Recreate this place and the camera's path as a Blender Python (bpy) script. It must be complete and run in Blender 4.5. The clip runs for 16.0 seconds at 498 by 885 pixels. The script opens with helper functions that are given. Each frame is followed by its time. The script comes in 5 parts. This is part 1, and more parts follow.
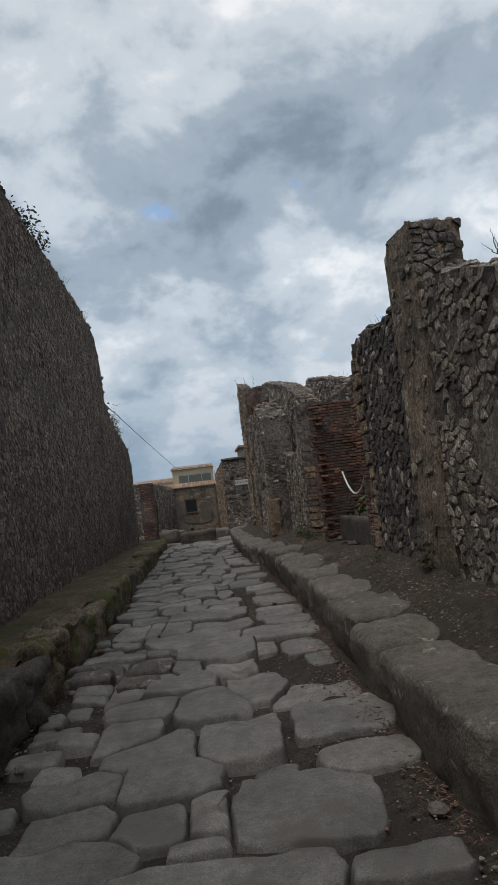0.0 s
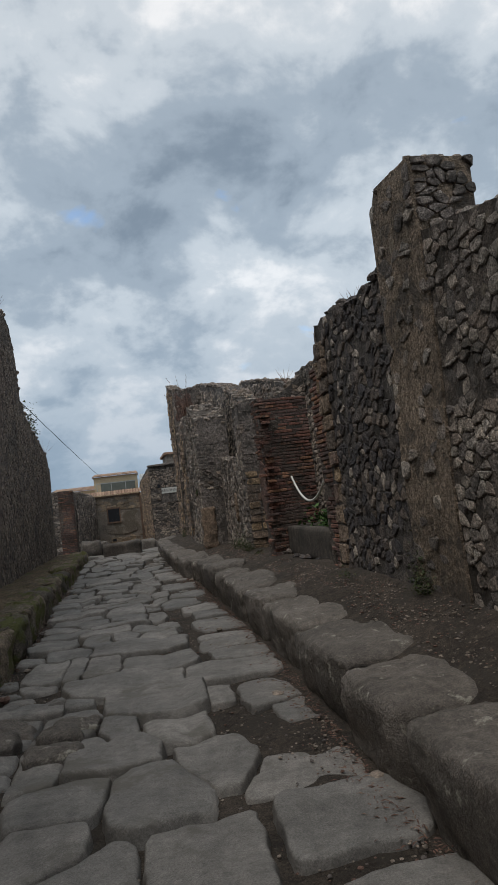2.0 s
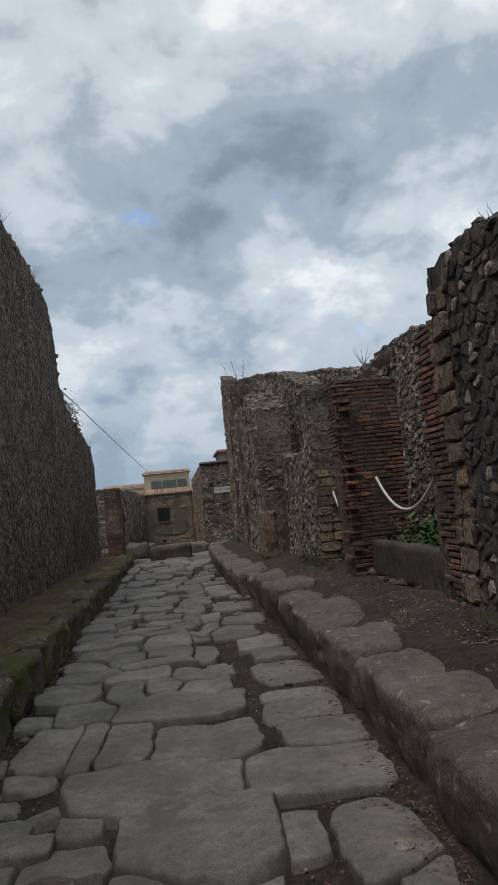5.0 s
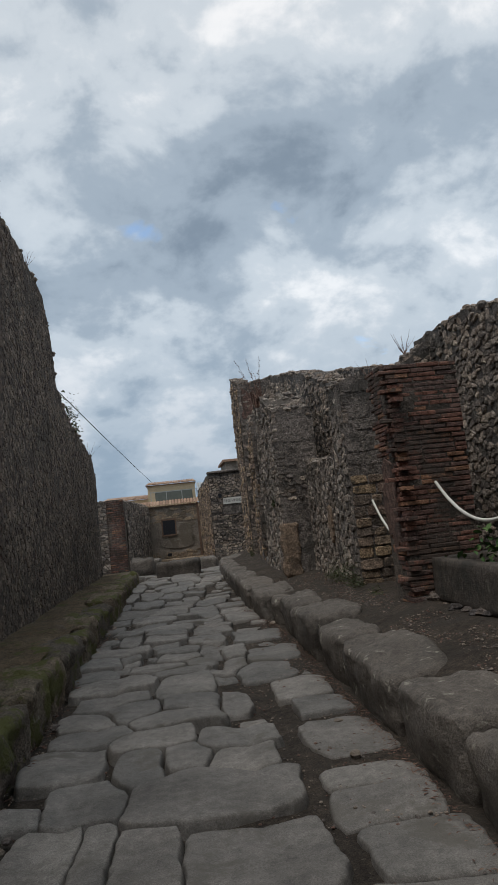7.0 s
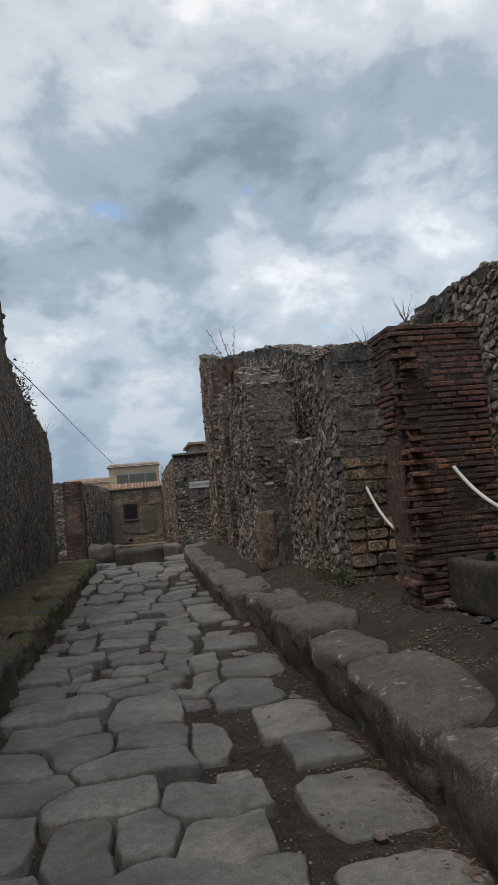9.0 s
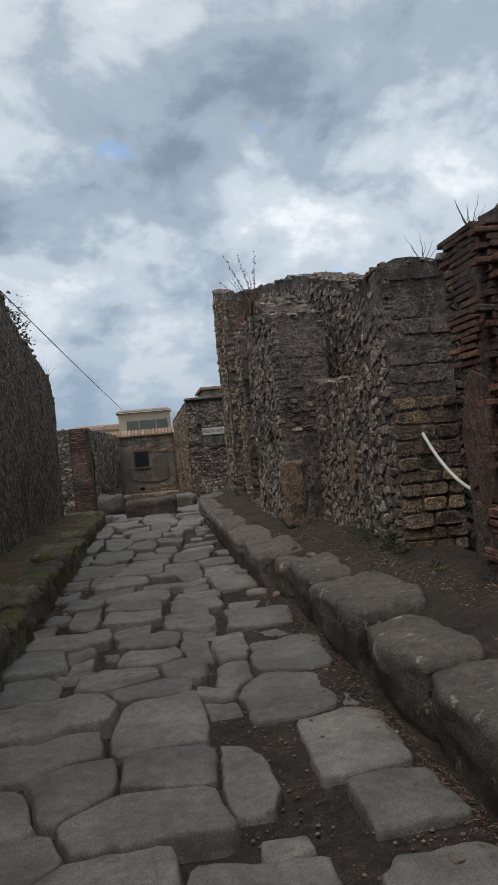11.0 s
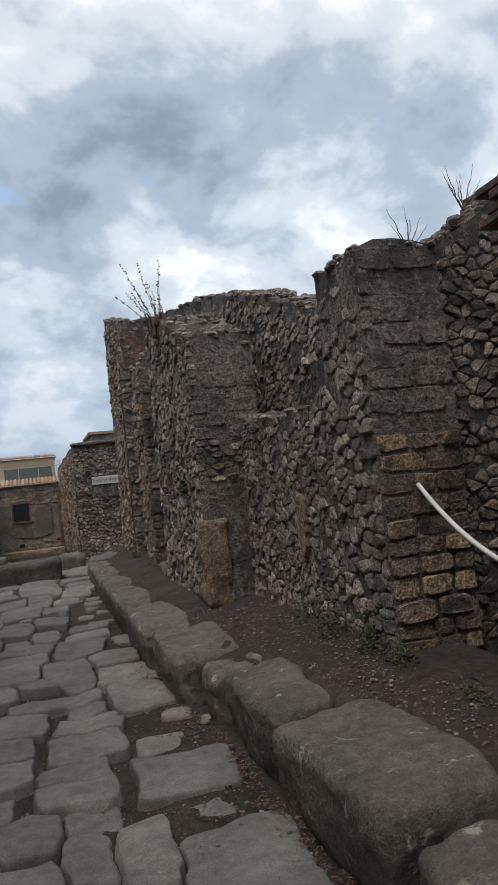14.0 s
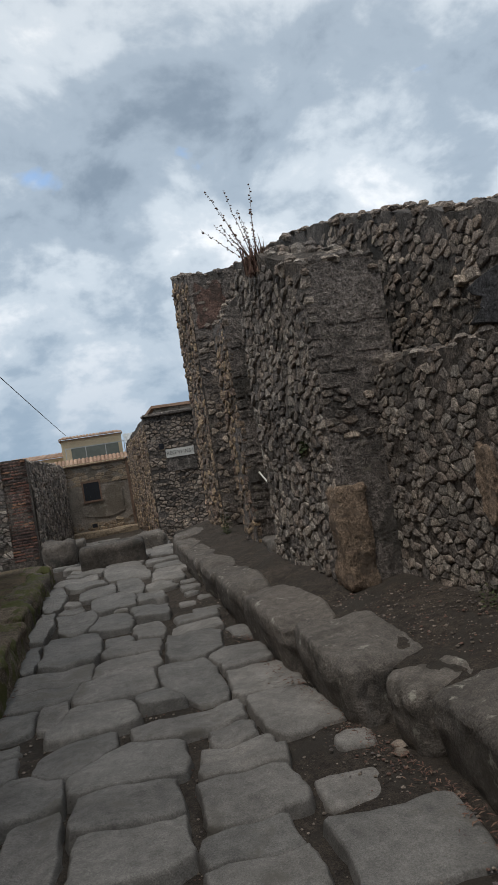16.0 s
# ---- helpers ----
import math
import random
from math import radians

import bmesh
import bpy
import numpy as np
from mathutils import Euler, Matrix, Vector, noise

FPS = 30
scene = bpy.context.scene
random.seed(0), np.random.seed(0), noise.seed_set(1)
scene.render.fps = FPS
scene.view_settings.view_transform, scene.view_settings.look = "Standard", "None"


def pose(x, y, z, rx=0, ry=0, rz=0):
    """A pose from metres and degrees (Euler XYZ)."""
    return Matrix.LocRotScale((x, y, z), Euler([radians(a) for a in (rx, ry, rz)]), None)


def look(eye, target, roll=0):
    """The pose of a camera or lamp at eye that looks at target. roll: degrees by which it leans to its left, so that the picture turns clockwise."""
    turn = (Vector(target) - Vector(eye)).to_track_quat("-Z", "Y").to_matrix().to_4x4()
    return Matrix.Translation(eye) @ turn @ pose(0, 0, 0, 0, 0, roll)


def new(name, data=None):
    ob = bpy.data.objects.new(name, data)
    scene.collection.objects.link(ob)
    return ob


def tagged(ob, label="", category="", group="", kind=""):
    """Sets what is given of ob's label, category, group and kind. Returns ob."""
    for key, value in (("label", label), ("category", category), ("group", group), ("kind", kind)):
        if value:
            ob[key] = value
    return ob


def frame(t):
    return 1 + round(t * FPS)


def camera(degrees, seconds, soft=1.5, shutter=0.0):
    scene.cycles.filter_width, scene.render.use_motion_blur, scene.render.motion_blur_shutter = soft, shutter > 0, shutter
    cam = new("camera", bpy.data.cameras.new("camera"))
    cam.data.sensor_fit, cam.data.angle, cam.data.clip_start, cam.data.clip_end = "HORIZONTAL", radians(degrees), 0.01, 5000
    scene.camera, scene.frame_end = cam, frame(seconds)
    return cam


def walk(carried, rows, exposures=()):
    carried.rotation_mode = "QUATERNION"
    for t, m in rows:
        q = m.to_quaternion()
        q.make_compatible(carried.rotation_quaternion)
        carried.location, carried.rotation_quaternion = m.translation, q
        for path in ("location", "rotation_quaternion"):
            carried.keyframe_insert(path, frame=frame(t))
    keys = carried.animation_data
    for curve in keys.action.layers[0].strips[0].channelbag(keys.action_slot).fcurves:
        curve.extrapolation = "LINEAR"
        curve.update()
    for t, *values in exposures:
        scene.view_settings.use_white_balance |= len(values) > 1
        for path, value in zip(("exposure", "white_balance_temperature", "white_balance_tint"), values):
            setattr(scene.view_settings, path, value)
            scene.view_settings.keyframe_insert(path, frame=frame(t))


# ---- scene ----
cam = camera(39.4, 16.0, 0.7)
PATH = [
    (0, (0.238, 0.957, 1.369), (0.386, 2.947, 1.515), -6.9),
    (0.5, (0.142, 1.298, 1.38), (0.335, 3.284, 1.518), -7.2),
    (1, (0.121, 1.542, 1.374), (0.398, 3.518, 1.51), -7.3),
    (1.5, (0.135, 1.855, 1.411), (0.475, 3.82, 1.561), -6.9),
    (2, (0.118, 2.254, 1.355), (0.487, 4.214, 1.503), -6.7),
    (2.5, (0.139, 2.625, 1.4), (0.485, 4.589, 1.542), -6.8),
    (3, (0.156, 2.875, 1.417), (0.469, 4.844, 1.577), -6.3),
    (3.5, (0.217, 3.244, 1.409), (0.503, 5.215, 1.592), -6.1),
    (4, (0.209, 3.478, 1.431), (0.486, 5.45, 1.625), -6.1),
    (4.5, (0.236, 3.837, 1.449), (0.486, 5.813, 1.629), -5.7),
    (5, (0.228, 4.136, 1.424), (0.447, 6.117, 1.587), -5.5),
    (7.5, (0.067, 5.785, 1.445), (0.291, 7.762, 1.644), -6.2),
    (8, (0.066, 6.081, 1.439), (0.339, 8.054, 1.619), -5.5),
    (10.5, (0.104, 7.512, 1.521), (0.428, 9.485, 1.57), -4.5),
    (11, (0.098, 7.855, 1.495), (0.37, 9.836, 1.488), -5.1),
    (11.5, (0.054, 8.181, 1.508), (0.289, 10.167, 1.485), -5.0),
    (12, (0.084, 8.562, 1.516), (0.305, 10.55, 1.525), -5.0),
    (12.5, (0.09, 8.897, 1.504), (0.351, 10.88, 1.545), -4.8),
    (13, (0.09, 9.24, 1.54), (0.476, 11.201, 1.606), -4.6),
    (13.5, (0.178, 9.544, 1.575), (0.701, 11.471, 1.678), -4.7),
    (14, (0.199, 9.788, 1.573), (0.789, 11.697, 1.668), -5.9),
    (14.5, (0.124, 10.125, 1.581), (0.709, 12.037, 1.618), -7.2),
    (15, (0.108, 10.46, 1.546), (0.645, 12.386, 1.553), -8.4),
    (15.5, (0.065, 10.823, 1.565), (0.537, 12.766, 1.579), -8.8),
    (16, (-0.106, 11.109, 1.563), (0.327, 13.062, 1.592), -9.1),
]
EXPOSURE = [(0, 0.0), (8, 0.05), (11, 0.1), (13, 0.2), (14.5, 0.33), (16, 0.2)]
walk(cam, [(t, look(eye, target, roll)) for t, eye, target, roll in PATH], EXPOSURE)

# ---- light ----
SUN_UP, SUN_TURN = 68.0, -132.0
world = bpy.data.worlds.new("overcast")
scene.world = world
world.use_nodes = True


class Nodes:
    """Short hand for building a node tree."""

    def __init__(self, tree):
        self.t = tree
        tree.nodes.clear()

    def add(self, kind, ins=None, **props):
        n = self.t.nodes.new(kind)
        for k, v in props.items():
            if k == "operation":
                n.operation = v
            elif k == "blend_type":
                n.blend_type = v
            elif k == "data_type":
                n.data_type = v
            elif k == "sky_type":
                n.sky_type = v
            elif k == "feature":
                n.feature = v
        for k, v in (ins or {}).items():
            if isinstance(v, bpy.types.NodeSocket):
                self.t.links.new(v, n.inputs[k])
            else:
                n.inputs[k].default_value = v
        return n

    def math(self, op, a, b=0.0, clamp=False):
        n = self.add("ShaderNodeMath", {0: a, 1: b}, operation=op)
        n.use_clamp = clamp
        return n.outputs[0]

    def vmath(self, op, a, b=(0, 0, 0)):
        n = self.add("ShaderNodeVectorMath", {0: a, 1: b}, operation=op)
        return n.outputs[0]

    def noise(self, vec, scale, detail=4.0, rough=0.55, distort=0.0):
        return self.add("ShaderNodeTexNoise", {"Vector": vec, "Scale": scale, "Detail": detail, "Roughness": rough, "Distortion": distort}).outputs[0]

    def ramp(self, fac, stops, ease="LINEAR"):
        n = self.add("ShaderNodeValToRGB", {0: fac})
        n.color_ramp.interpolation = ease
        els = n.color_ramp.elements
        if len(stops) == 1:
            stops = [stops[0], (1.0, stops[0][1])]
        els[0].position, els[1].position = stops[0][0], stops[-1][0]
        for p, c in stops[1:-1]:
            els.new(p)
        for i, (p, c) in enumerate(stops):
            els[i].color = (*c, 1)
        return n.outputs[0]

    def span(self, value, a, b, c=0.0, d=1.0):
        n = self.add("ShaderNodeMapRange", {0: value, 1: a, 2: b, 3: c, 4: d})
        return n.outputs[0]

    def mix(self, fac, a, b, how="MIX"):
        n = self.add("ShaderNodeMixRGB", {0: fac, 1: a, 2: b}, blend_type=how)
        return n.outputs[0]


def build_sky():
    n = Nodes(world.node_tree)
    coord = n.add("ShaderNodeTexCoord").outputs["Generated"]
    sky = n.add("ShaderNodeTexSky", sky_type="NISHITA")
    sky.sun_disc = False
    sky.sun_elevation, sky.sun_rotation = radians(SUN_UP), radians(SUN_TURN)
    sep = n.add("ShaderNodeSeparateXYZ", {0: coord})
    up = n.math("MAXIMUM", sep.outputs[2], 0.0)
    low = n.math("ADD", up, 0.55)
    flat = n.add("ShaderNodeCombineXYZ", {0: n.math("DIVIDE", sep.outputs[0], low), 1: n.math("DIVIDE", sep.outputs[1], low), 2: 0.0}).outputs[0]
    flat = n.vmath("ADD", flat, (3.1, 0.7, 0.0))
    big = n.noise(flat, 2.1, 7.0, 0.5, 0.25)
    fine = n.noise(flat, 6.0, 8.0, 0.55, 0.3)
    mixed = n.math("ADD", n.math("MULTIPLY", big, 0.66), n.math("MULTIPLY", fine, 0.34))
    drift = n.math("SUBTRACT", n.math("MULTIPLY", sep.outputs[0], 0.055), n.math("MULTIPLY", n.math("MAXIMUM", n.math("SUBTRACT", n.math("MINIMUM", up, 0.62), 0.40), 0.0), 0.28))
    mixed = n.math("ADD", mixed, drift)
    puffs = n.noise(flat, 13.0, 6.0, 0.6, 0.2)
    mixed = n.math("ADD", mixed, n.math("MULTIPLY", n.math("SUBTRACT", puffs, 0.5), 0.13))
    cloud = n.ramp(mixed, [(0.35, (0.22, 0.285, 0.365)), (0.435, (0.355, 0.435, 0.525)), (0.505, (0.575, 0.65, 0.725)), (0.575, (0.86, 0.895, 0.935))], "EASE")
    # towards the horizon the cloud thins to a pale blue grey
    cloud = n.mix(n.span(up, 0.36, 0.6, 0.0, 0.3), cloud, n.mix(1.0, cloud, (1.1, 1.0, 0.92, 1), "MULTIPLY"))
    haze = n.span(up, 0.0, 0.30, 1.0, 0.0)
    cloud = n.mix(n.math("MULTIPLY", haze, 0.78), cloud, (0.245, 0.345, 0.46, 1))
    hole = n.noise(n.vmath("ADD", flat, (4.9, 8.2, 1.0)), 5.0, 5.0, 0.5, 0.4)
    gap = n.span(hole, 0.66, 0.71, 0.0, 0.6)
    blue = n.mix(1.0, n.mix(1.0, sky.outputs[0], (0.2, 0.2, 0.2, 1), "MULTIPLY"), (0.9, 1.0, 1.05, 1), "MULTIPLY")
    gap = n.math("MULTIPLY", gap, n.span(up, 0.12, 0.2, 0.0, 1.0))
    final = n.mix(gap, cloud, blue)
    bg = n.add("ShaderNodeBackground", {0: final, 1: 1.0})
    out = n.add("ShaderNodeOutputWorld", {0: bg.outputs[0]})


build_sky()
sun = new("sun", bpy.data.lights.new("sun", "SUN"))
sun.data.energy, sun.data.angle, sun.data.color = 1.6, radians(34), (1.0, 0.97, 0.92)
sun.matrix_world = pose(0, 0, 30, 90 - SUN_UP, 0, 180 - SUN_TURN)


# ---- materials ----
def stone_mat(name, palette, rough=0.92, big=0.3, small=0.3, bump=0.6, grain=45.0, shaded_pits=0.0, spot=None, spot_at=0.62, spot_scale=3.0, spot2=None, spot2_at=0.66, spot2_scale=9.0, relief=0.012):
    m = bpy.data.materials.new(name)
    m.use_nodes = True
    n = Nodes(m.node_tree)
    geo = n.add("ShaderNodeNewGeometry")
    pos = geo.outputs["Position"]
    which = n.math("FRACT", n.math("ADD", n.add("ShaderNodeObjectInfo").outputs["Random"], geo.outputs["Random Per Island"]))
    step = 1.0 / len(palette)
    colour = n.ramp(which, [(i * step, c) for i, c in enumerate(palette)], "CONSTANT" if len(palette) > 1 else "LINEAR")
    a = n.noise(pos, 2.1, 3.0)
    b = n.noise(pos, 17.0, 6.0, 0.65)
    c = n.noise(pos, grain * 2, 4.0, 0.7)
    tone = n.math("MULTIPLY", n.span(a, 0.3, 0.7, 1 - big, 1 + big), n.span(b, 0.3, 0.7, 1 - small, 1 + small))
    tone = n.math("MULTIPLY", tone, n.span(c, 0.32, 0.68, 1 - small * 1.2, 1 + small * 1.2))
    tone = n.math("MULTIPLY", tone, n.span(n.noise(pos, grain * 7, 3.0, 0.7), 0.32, 0.68, 1 - small * 1.3, 1 + small * 1.3))
    colour = n.mix(1.0, colour, n.add("ShaderNodeCombineColor", {0: tone, 1: tone, 2: tone}).outputs[0], "MULTIPLY")
    for col, at, sc in ((spot, spot_at, spot_scale), (spot2, spot2_at, spot2_scale)):
        if col:
            s = n.noise(n.vmath("ADD", pos, (sc, 3.7, sc)), sc, 6.0, 0.7, 0.3)
            colour = n.mix(n.span(s, at, at + 0.07, 0.0, 0.85), colour, (*col, 1))
    height = n.math("ADD", n.noise(pos, grain, 6.0, 0.7), n.math("MULTIPLY", b, 1.2))
    if shaded_pits:
        v = n.add("ShaderNodeTexVoronoi", {"Vector": n.vmath("ADD", n.vmath("MULTIPLY", pos, (1.0, 1.0, 1.5)), n.add("ShaderNodeCombineXYZ", {0: n.math("MULTIPLY", b, 0.14), 1: n.math("MULTIPLY", a, 0.2), 2: n.math("MULTIPLY", c, 0.05)}).outputs[0]), "Scale": shaded_pits}).outputs[0]
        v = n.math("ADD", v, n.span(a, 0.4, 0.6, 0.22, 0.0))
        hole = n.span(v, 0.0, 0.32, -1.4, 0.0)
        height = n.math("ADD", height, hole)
        # the shade inside each bumped pit is painted in as near black
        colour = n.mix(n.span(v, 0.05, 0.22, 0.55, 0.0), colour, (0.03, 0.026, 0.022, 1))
    bmp = n.add("ShaderNodeBump", {"Strength": bump, "Distance": relief, "Height": height})
    p = n.add("ShaderNodeBsdfPrincipled", {"Base Color": colour, "Roughness": rough, "Normal": bmp.outputs[0]})
    p.inputs["Specular IOR Level"].default_value = 0.3
    n.add("ShaderNodeOutputMaterial", {0: p.outputs[0]})
    return m


def plain_mat(name, colour, rough=0.7, metal=0.0, vary=0.15):
    m = bpy.data.materials.new(name)
    m.use_nodes = True
    n = Nodes(m.node_tree)
    pos = n.add("ShaderNodeNewGeometry").outputs["Position"]
    tone = n.span(n.noise(pos, 6.0, 6.0, 0.65), 0.3, 0.7, 1 - vary, 1 + vary)
    col = n.mix(1.0, (*colour, 1), n.add("ShaderNodeCombineColor", {0: tone, 1: tone, 2: tone}).outputs[0], "MULTIPLY")
    p = n.add("ShaderNodeBsdfPrincipled", {"Base Color": col, "Roughness": rough, "Metallic": metal})
    n.add("ShaderNodeOutputMaterial", {0: p.outputs[0]})
    return m


BASALT = stone_mat("basalt_paving", [(0.166, 0.153, 0.138), (0.186, 0.170, 0.152), (0.150, 0.139, 0.126), (0.202, 0.183, 0.163), (0.172, 0.157, 0.141)], 0.72, 0.28, 0.26, 0.8, 60, 0, (0.125, 0.112, 0.094), 0.56, 1.9, (0.055, 0.05, 0.044), 0.66, 42.0, 0.007)
KERB = stone_mat("basalt_kerb", [(0.149, 0.129, 0.111), (0.167, 0.144, 0.123), (0.131, 0.113, 0.097), (0.158, 0.135, 0.115)], 0.82, 0.25, 0.32, 1.0, 50, 0, (0.088, 0.076, 0.062), 0.56, 2.3, (0.40, 0.375, 0.31), 0.598, 9.0, 0.016)
BASIN = stone_mat("dark_basin_stone", [(0.091, 0.077, 0.065)], 0.85, 0.3, 0.4, 0.9, 45, 0, (0.05, 0.046, 0.04), 0.54, 2.5, (0.17, 0.155, 0.125), 0.66, 7.0, 0.012)
MOSSY = stone_mat("mossy_kerb", [(0.145, 0.116, 0.084), (0.173, 0.134, 0.096), (0.118, 0.096, 0.076)], 0.95, 0.35, 0.42, 1.0, 30, 24, (0.095, 0.10, 0.026), 0.49, 2.6, (0.36, 0.34, 0.28), 0.64, 8.0, 0.02)
SOIL = stone_mat("trodden_soil", [(0.056, 0.044, 0.034)], 0.97, 0.3, 0.5, 1.0, 55, 0, (0.048, 0.04, 0.032), 0.53, 2.2, (0.16, 0.135, 0.10), 0.62, 30.0, 0.02)
MOSS_SOIL = stone_mat("mossy_soil", [(0.123, 0.089, 0.054)], 0.97, 0.3, 0.45, 1.0, 45, 0, (0.085, 0.092, 0.026), 0.55, 1.9, (0.13, 0.08, 0.042), 0.60, 5.0, 0.02)
PEBBLE = stone_mat("gravel", [(0.182, 0.148, 0.118), (0.118, 0.099, 0.089), (0.257, 0.207, 0.167), (0.150, 0.089, 0.069)], 0.9, 0.2, 0.3, 0.4)
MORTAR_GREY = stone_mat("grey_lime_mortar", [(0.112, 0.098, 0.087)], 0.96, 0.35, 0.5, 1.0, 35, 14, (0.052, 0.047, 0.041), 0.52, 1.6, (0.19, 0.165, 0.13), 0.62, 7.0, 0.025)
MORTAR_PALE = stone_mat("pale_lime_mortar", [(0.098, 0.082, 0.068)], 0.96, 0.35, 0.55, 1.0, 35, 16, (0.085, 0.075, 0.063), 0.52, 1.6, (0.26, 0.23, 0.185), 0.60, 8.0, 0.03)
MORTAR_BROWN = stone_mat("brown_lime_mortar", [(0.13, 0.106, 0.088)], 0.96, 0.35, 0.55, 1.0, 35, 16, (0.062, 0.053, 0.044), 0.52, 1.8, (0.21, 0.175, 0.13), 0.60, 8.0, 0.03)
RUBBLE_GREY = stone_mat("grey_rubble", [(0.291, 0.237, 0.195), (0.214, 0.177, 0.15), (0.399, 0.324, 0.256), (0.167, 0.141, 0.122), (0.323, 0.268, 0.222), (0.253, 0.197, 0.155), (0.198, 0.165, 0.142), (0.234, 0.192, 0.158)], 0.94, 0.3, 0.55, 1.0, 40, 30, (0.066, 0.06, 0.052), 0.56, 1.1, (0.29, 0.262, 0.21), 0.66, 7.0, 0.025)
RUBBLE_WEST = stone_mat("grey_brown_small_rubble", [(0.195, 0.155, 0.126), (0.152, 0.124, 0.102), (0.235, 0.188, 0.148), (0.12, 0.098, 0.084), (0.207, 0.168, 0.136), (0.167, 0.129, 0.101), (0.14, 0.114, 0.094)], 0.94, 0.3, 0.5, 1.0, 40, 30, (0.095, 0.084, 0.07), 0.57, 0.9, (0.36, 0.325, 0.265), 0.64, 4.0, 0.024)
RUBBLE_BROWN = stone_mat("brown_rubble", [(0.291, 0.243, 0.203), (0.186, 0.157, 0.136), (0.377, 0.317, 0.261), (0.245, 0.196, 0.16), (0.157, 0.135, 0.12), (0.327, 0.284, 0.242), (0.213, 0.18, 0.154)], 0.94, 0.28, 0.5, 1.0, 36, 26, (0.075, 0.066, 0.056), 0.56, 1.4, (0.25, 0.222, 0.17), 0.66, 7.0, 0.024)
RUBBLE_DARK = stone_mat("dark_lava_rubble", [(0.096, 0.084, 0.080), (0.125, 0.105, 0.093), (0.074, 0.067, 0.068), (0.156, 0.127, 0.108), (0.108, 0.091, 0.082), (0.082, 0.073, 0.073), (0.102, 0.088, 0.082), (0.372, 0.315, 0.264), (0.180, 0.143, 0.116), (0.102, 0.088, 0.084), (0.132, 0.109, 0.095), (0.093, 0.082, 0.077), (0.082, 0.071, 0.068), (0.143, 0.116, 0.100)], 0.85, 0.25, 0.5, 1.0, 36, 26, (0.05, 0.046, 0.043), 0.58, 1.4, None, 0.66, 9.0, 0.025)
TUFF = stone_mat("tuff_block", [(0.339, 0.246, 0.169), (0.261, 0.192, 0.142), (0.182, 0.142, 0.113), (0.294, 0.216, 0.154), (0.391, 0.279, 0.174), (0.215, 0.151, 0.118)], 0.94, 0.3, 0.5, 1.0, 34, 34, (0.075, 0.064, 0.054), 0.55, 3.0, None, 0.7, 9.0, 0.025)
BRICK = stone_mat("roman_brick", [(0.192, 0.097, 0.073), (0.143, 0.084, 0.069), (0.212, 0.108, 0.079), (0.115, 0.077, 0.067), (0.164, 0.1, 0.082), (0.198, 0.095, 0.069), (0.288, 0.151, 0.092), (0.133, 0.087, 0.073)], 0.93, 0.35, 0.5, 1.0, 50, 0, (0.085, 0.068, 0.057), 0.52, 2.4, (0.19, 0.16, 0.13), 0.62, 9.0, 0.016)
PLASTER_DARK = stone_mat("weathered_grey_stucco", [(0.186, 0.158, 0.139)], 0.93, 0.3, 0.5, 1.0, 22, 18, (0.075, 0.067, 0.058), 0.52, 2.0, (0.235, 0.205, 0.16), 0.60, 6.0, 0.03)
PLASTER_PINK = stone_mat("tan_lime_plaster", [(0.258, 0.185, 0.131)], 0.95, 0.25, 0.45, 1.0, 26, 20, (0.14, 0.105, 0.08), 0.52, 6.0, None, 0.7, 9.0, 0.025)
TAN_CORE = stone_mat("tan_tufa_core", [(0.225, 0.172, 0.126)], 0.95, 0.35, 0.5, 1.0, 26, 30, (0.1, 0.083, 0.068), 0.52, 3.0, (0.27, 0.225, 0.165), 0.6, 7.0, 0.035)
BLACK_MORTAR = stone_mat("blackened_mortar", [(0.075, 0.073, 0.076)], 0.95, 0.3, 0.5, 1.0, 26, 0, (0.12, 0.11, 0.1), 0.58, 5.0, None, 0.7, 9.0, 0.035)
GREY_PLASTER = stone_mat("grey_tan_plaster", [(0.2, 0.165, 0.136)], 0.95, 0.25, 0.4, 1.0, 26, 22, (0.13, 0.108, 0.088), 0.52, 4.0, None, 0.7, 9.0, 0.025)
RED_PLASTER = stone_mat("red_washed_plaster", [(0.158, 0.098, 0.078)], 0.93, 0.25, 0.5, 1.0, 30, 26, (0.085, 0.062, 0.052), 0.5, 4.0, None, 0.7, 9.0, 0.02)
HOUSE_WALL = stone_mat("stained_house_render", [(0.275, 0.235, 0.195)], 0.95, 0.3, 0.22, 0.7, 24, 0, (0.155, 0.13, 0.10), 0.52, 1.1, (0.30, 0.275, 0.22), 0.62, 2.4, 0.02)
HOUSE_STONE = stone_mat("house_tuff", [(0.300, 0.231, 0.163), (0.203, 0.158, 0.116), (0.353, 0.271, 0.187), (0.251, 0.192, 0.138)], 0.95, 0.25, 0.4, 0.8, 24)
CREAM = stone_mat("cream_render", [(0.56, 0.45, 0.30)], 0.9, 0.08, 0.08, 0.3, 20)
TILE = stone_mat("terracotta_tile", [(0.342, 0.217, 0.148), (0.278, 0.177, 0.123), (0.385, 0.256, 0.177)], 0.9, 0.2, 0.25, 0.4, 30)
WOOD = stone_mat("weathered_timber", [(0.182, 0.118, 0.084)], 0.85, 0.2, 0.25, 0.5, 30)
ZINC = plain_mat("grey_sheet_roofing", (0.46, 0.47, 0.46), 0.5, 0.3)
# near-black paint for the shade inside openings that aren't cut
OPENING_SHADE = plain_mat("painted_opening_shade", (0.012, 0.014, 0.02), 0.4)
IRON = plain_mat("dark_iron", (0.05, 0.05, 0.05), 0.6, 0.8)
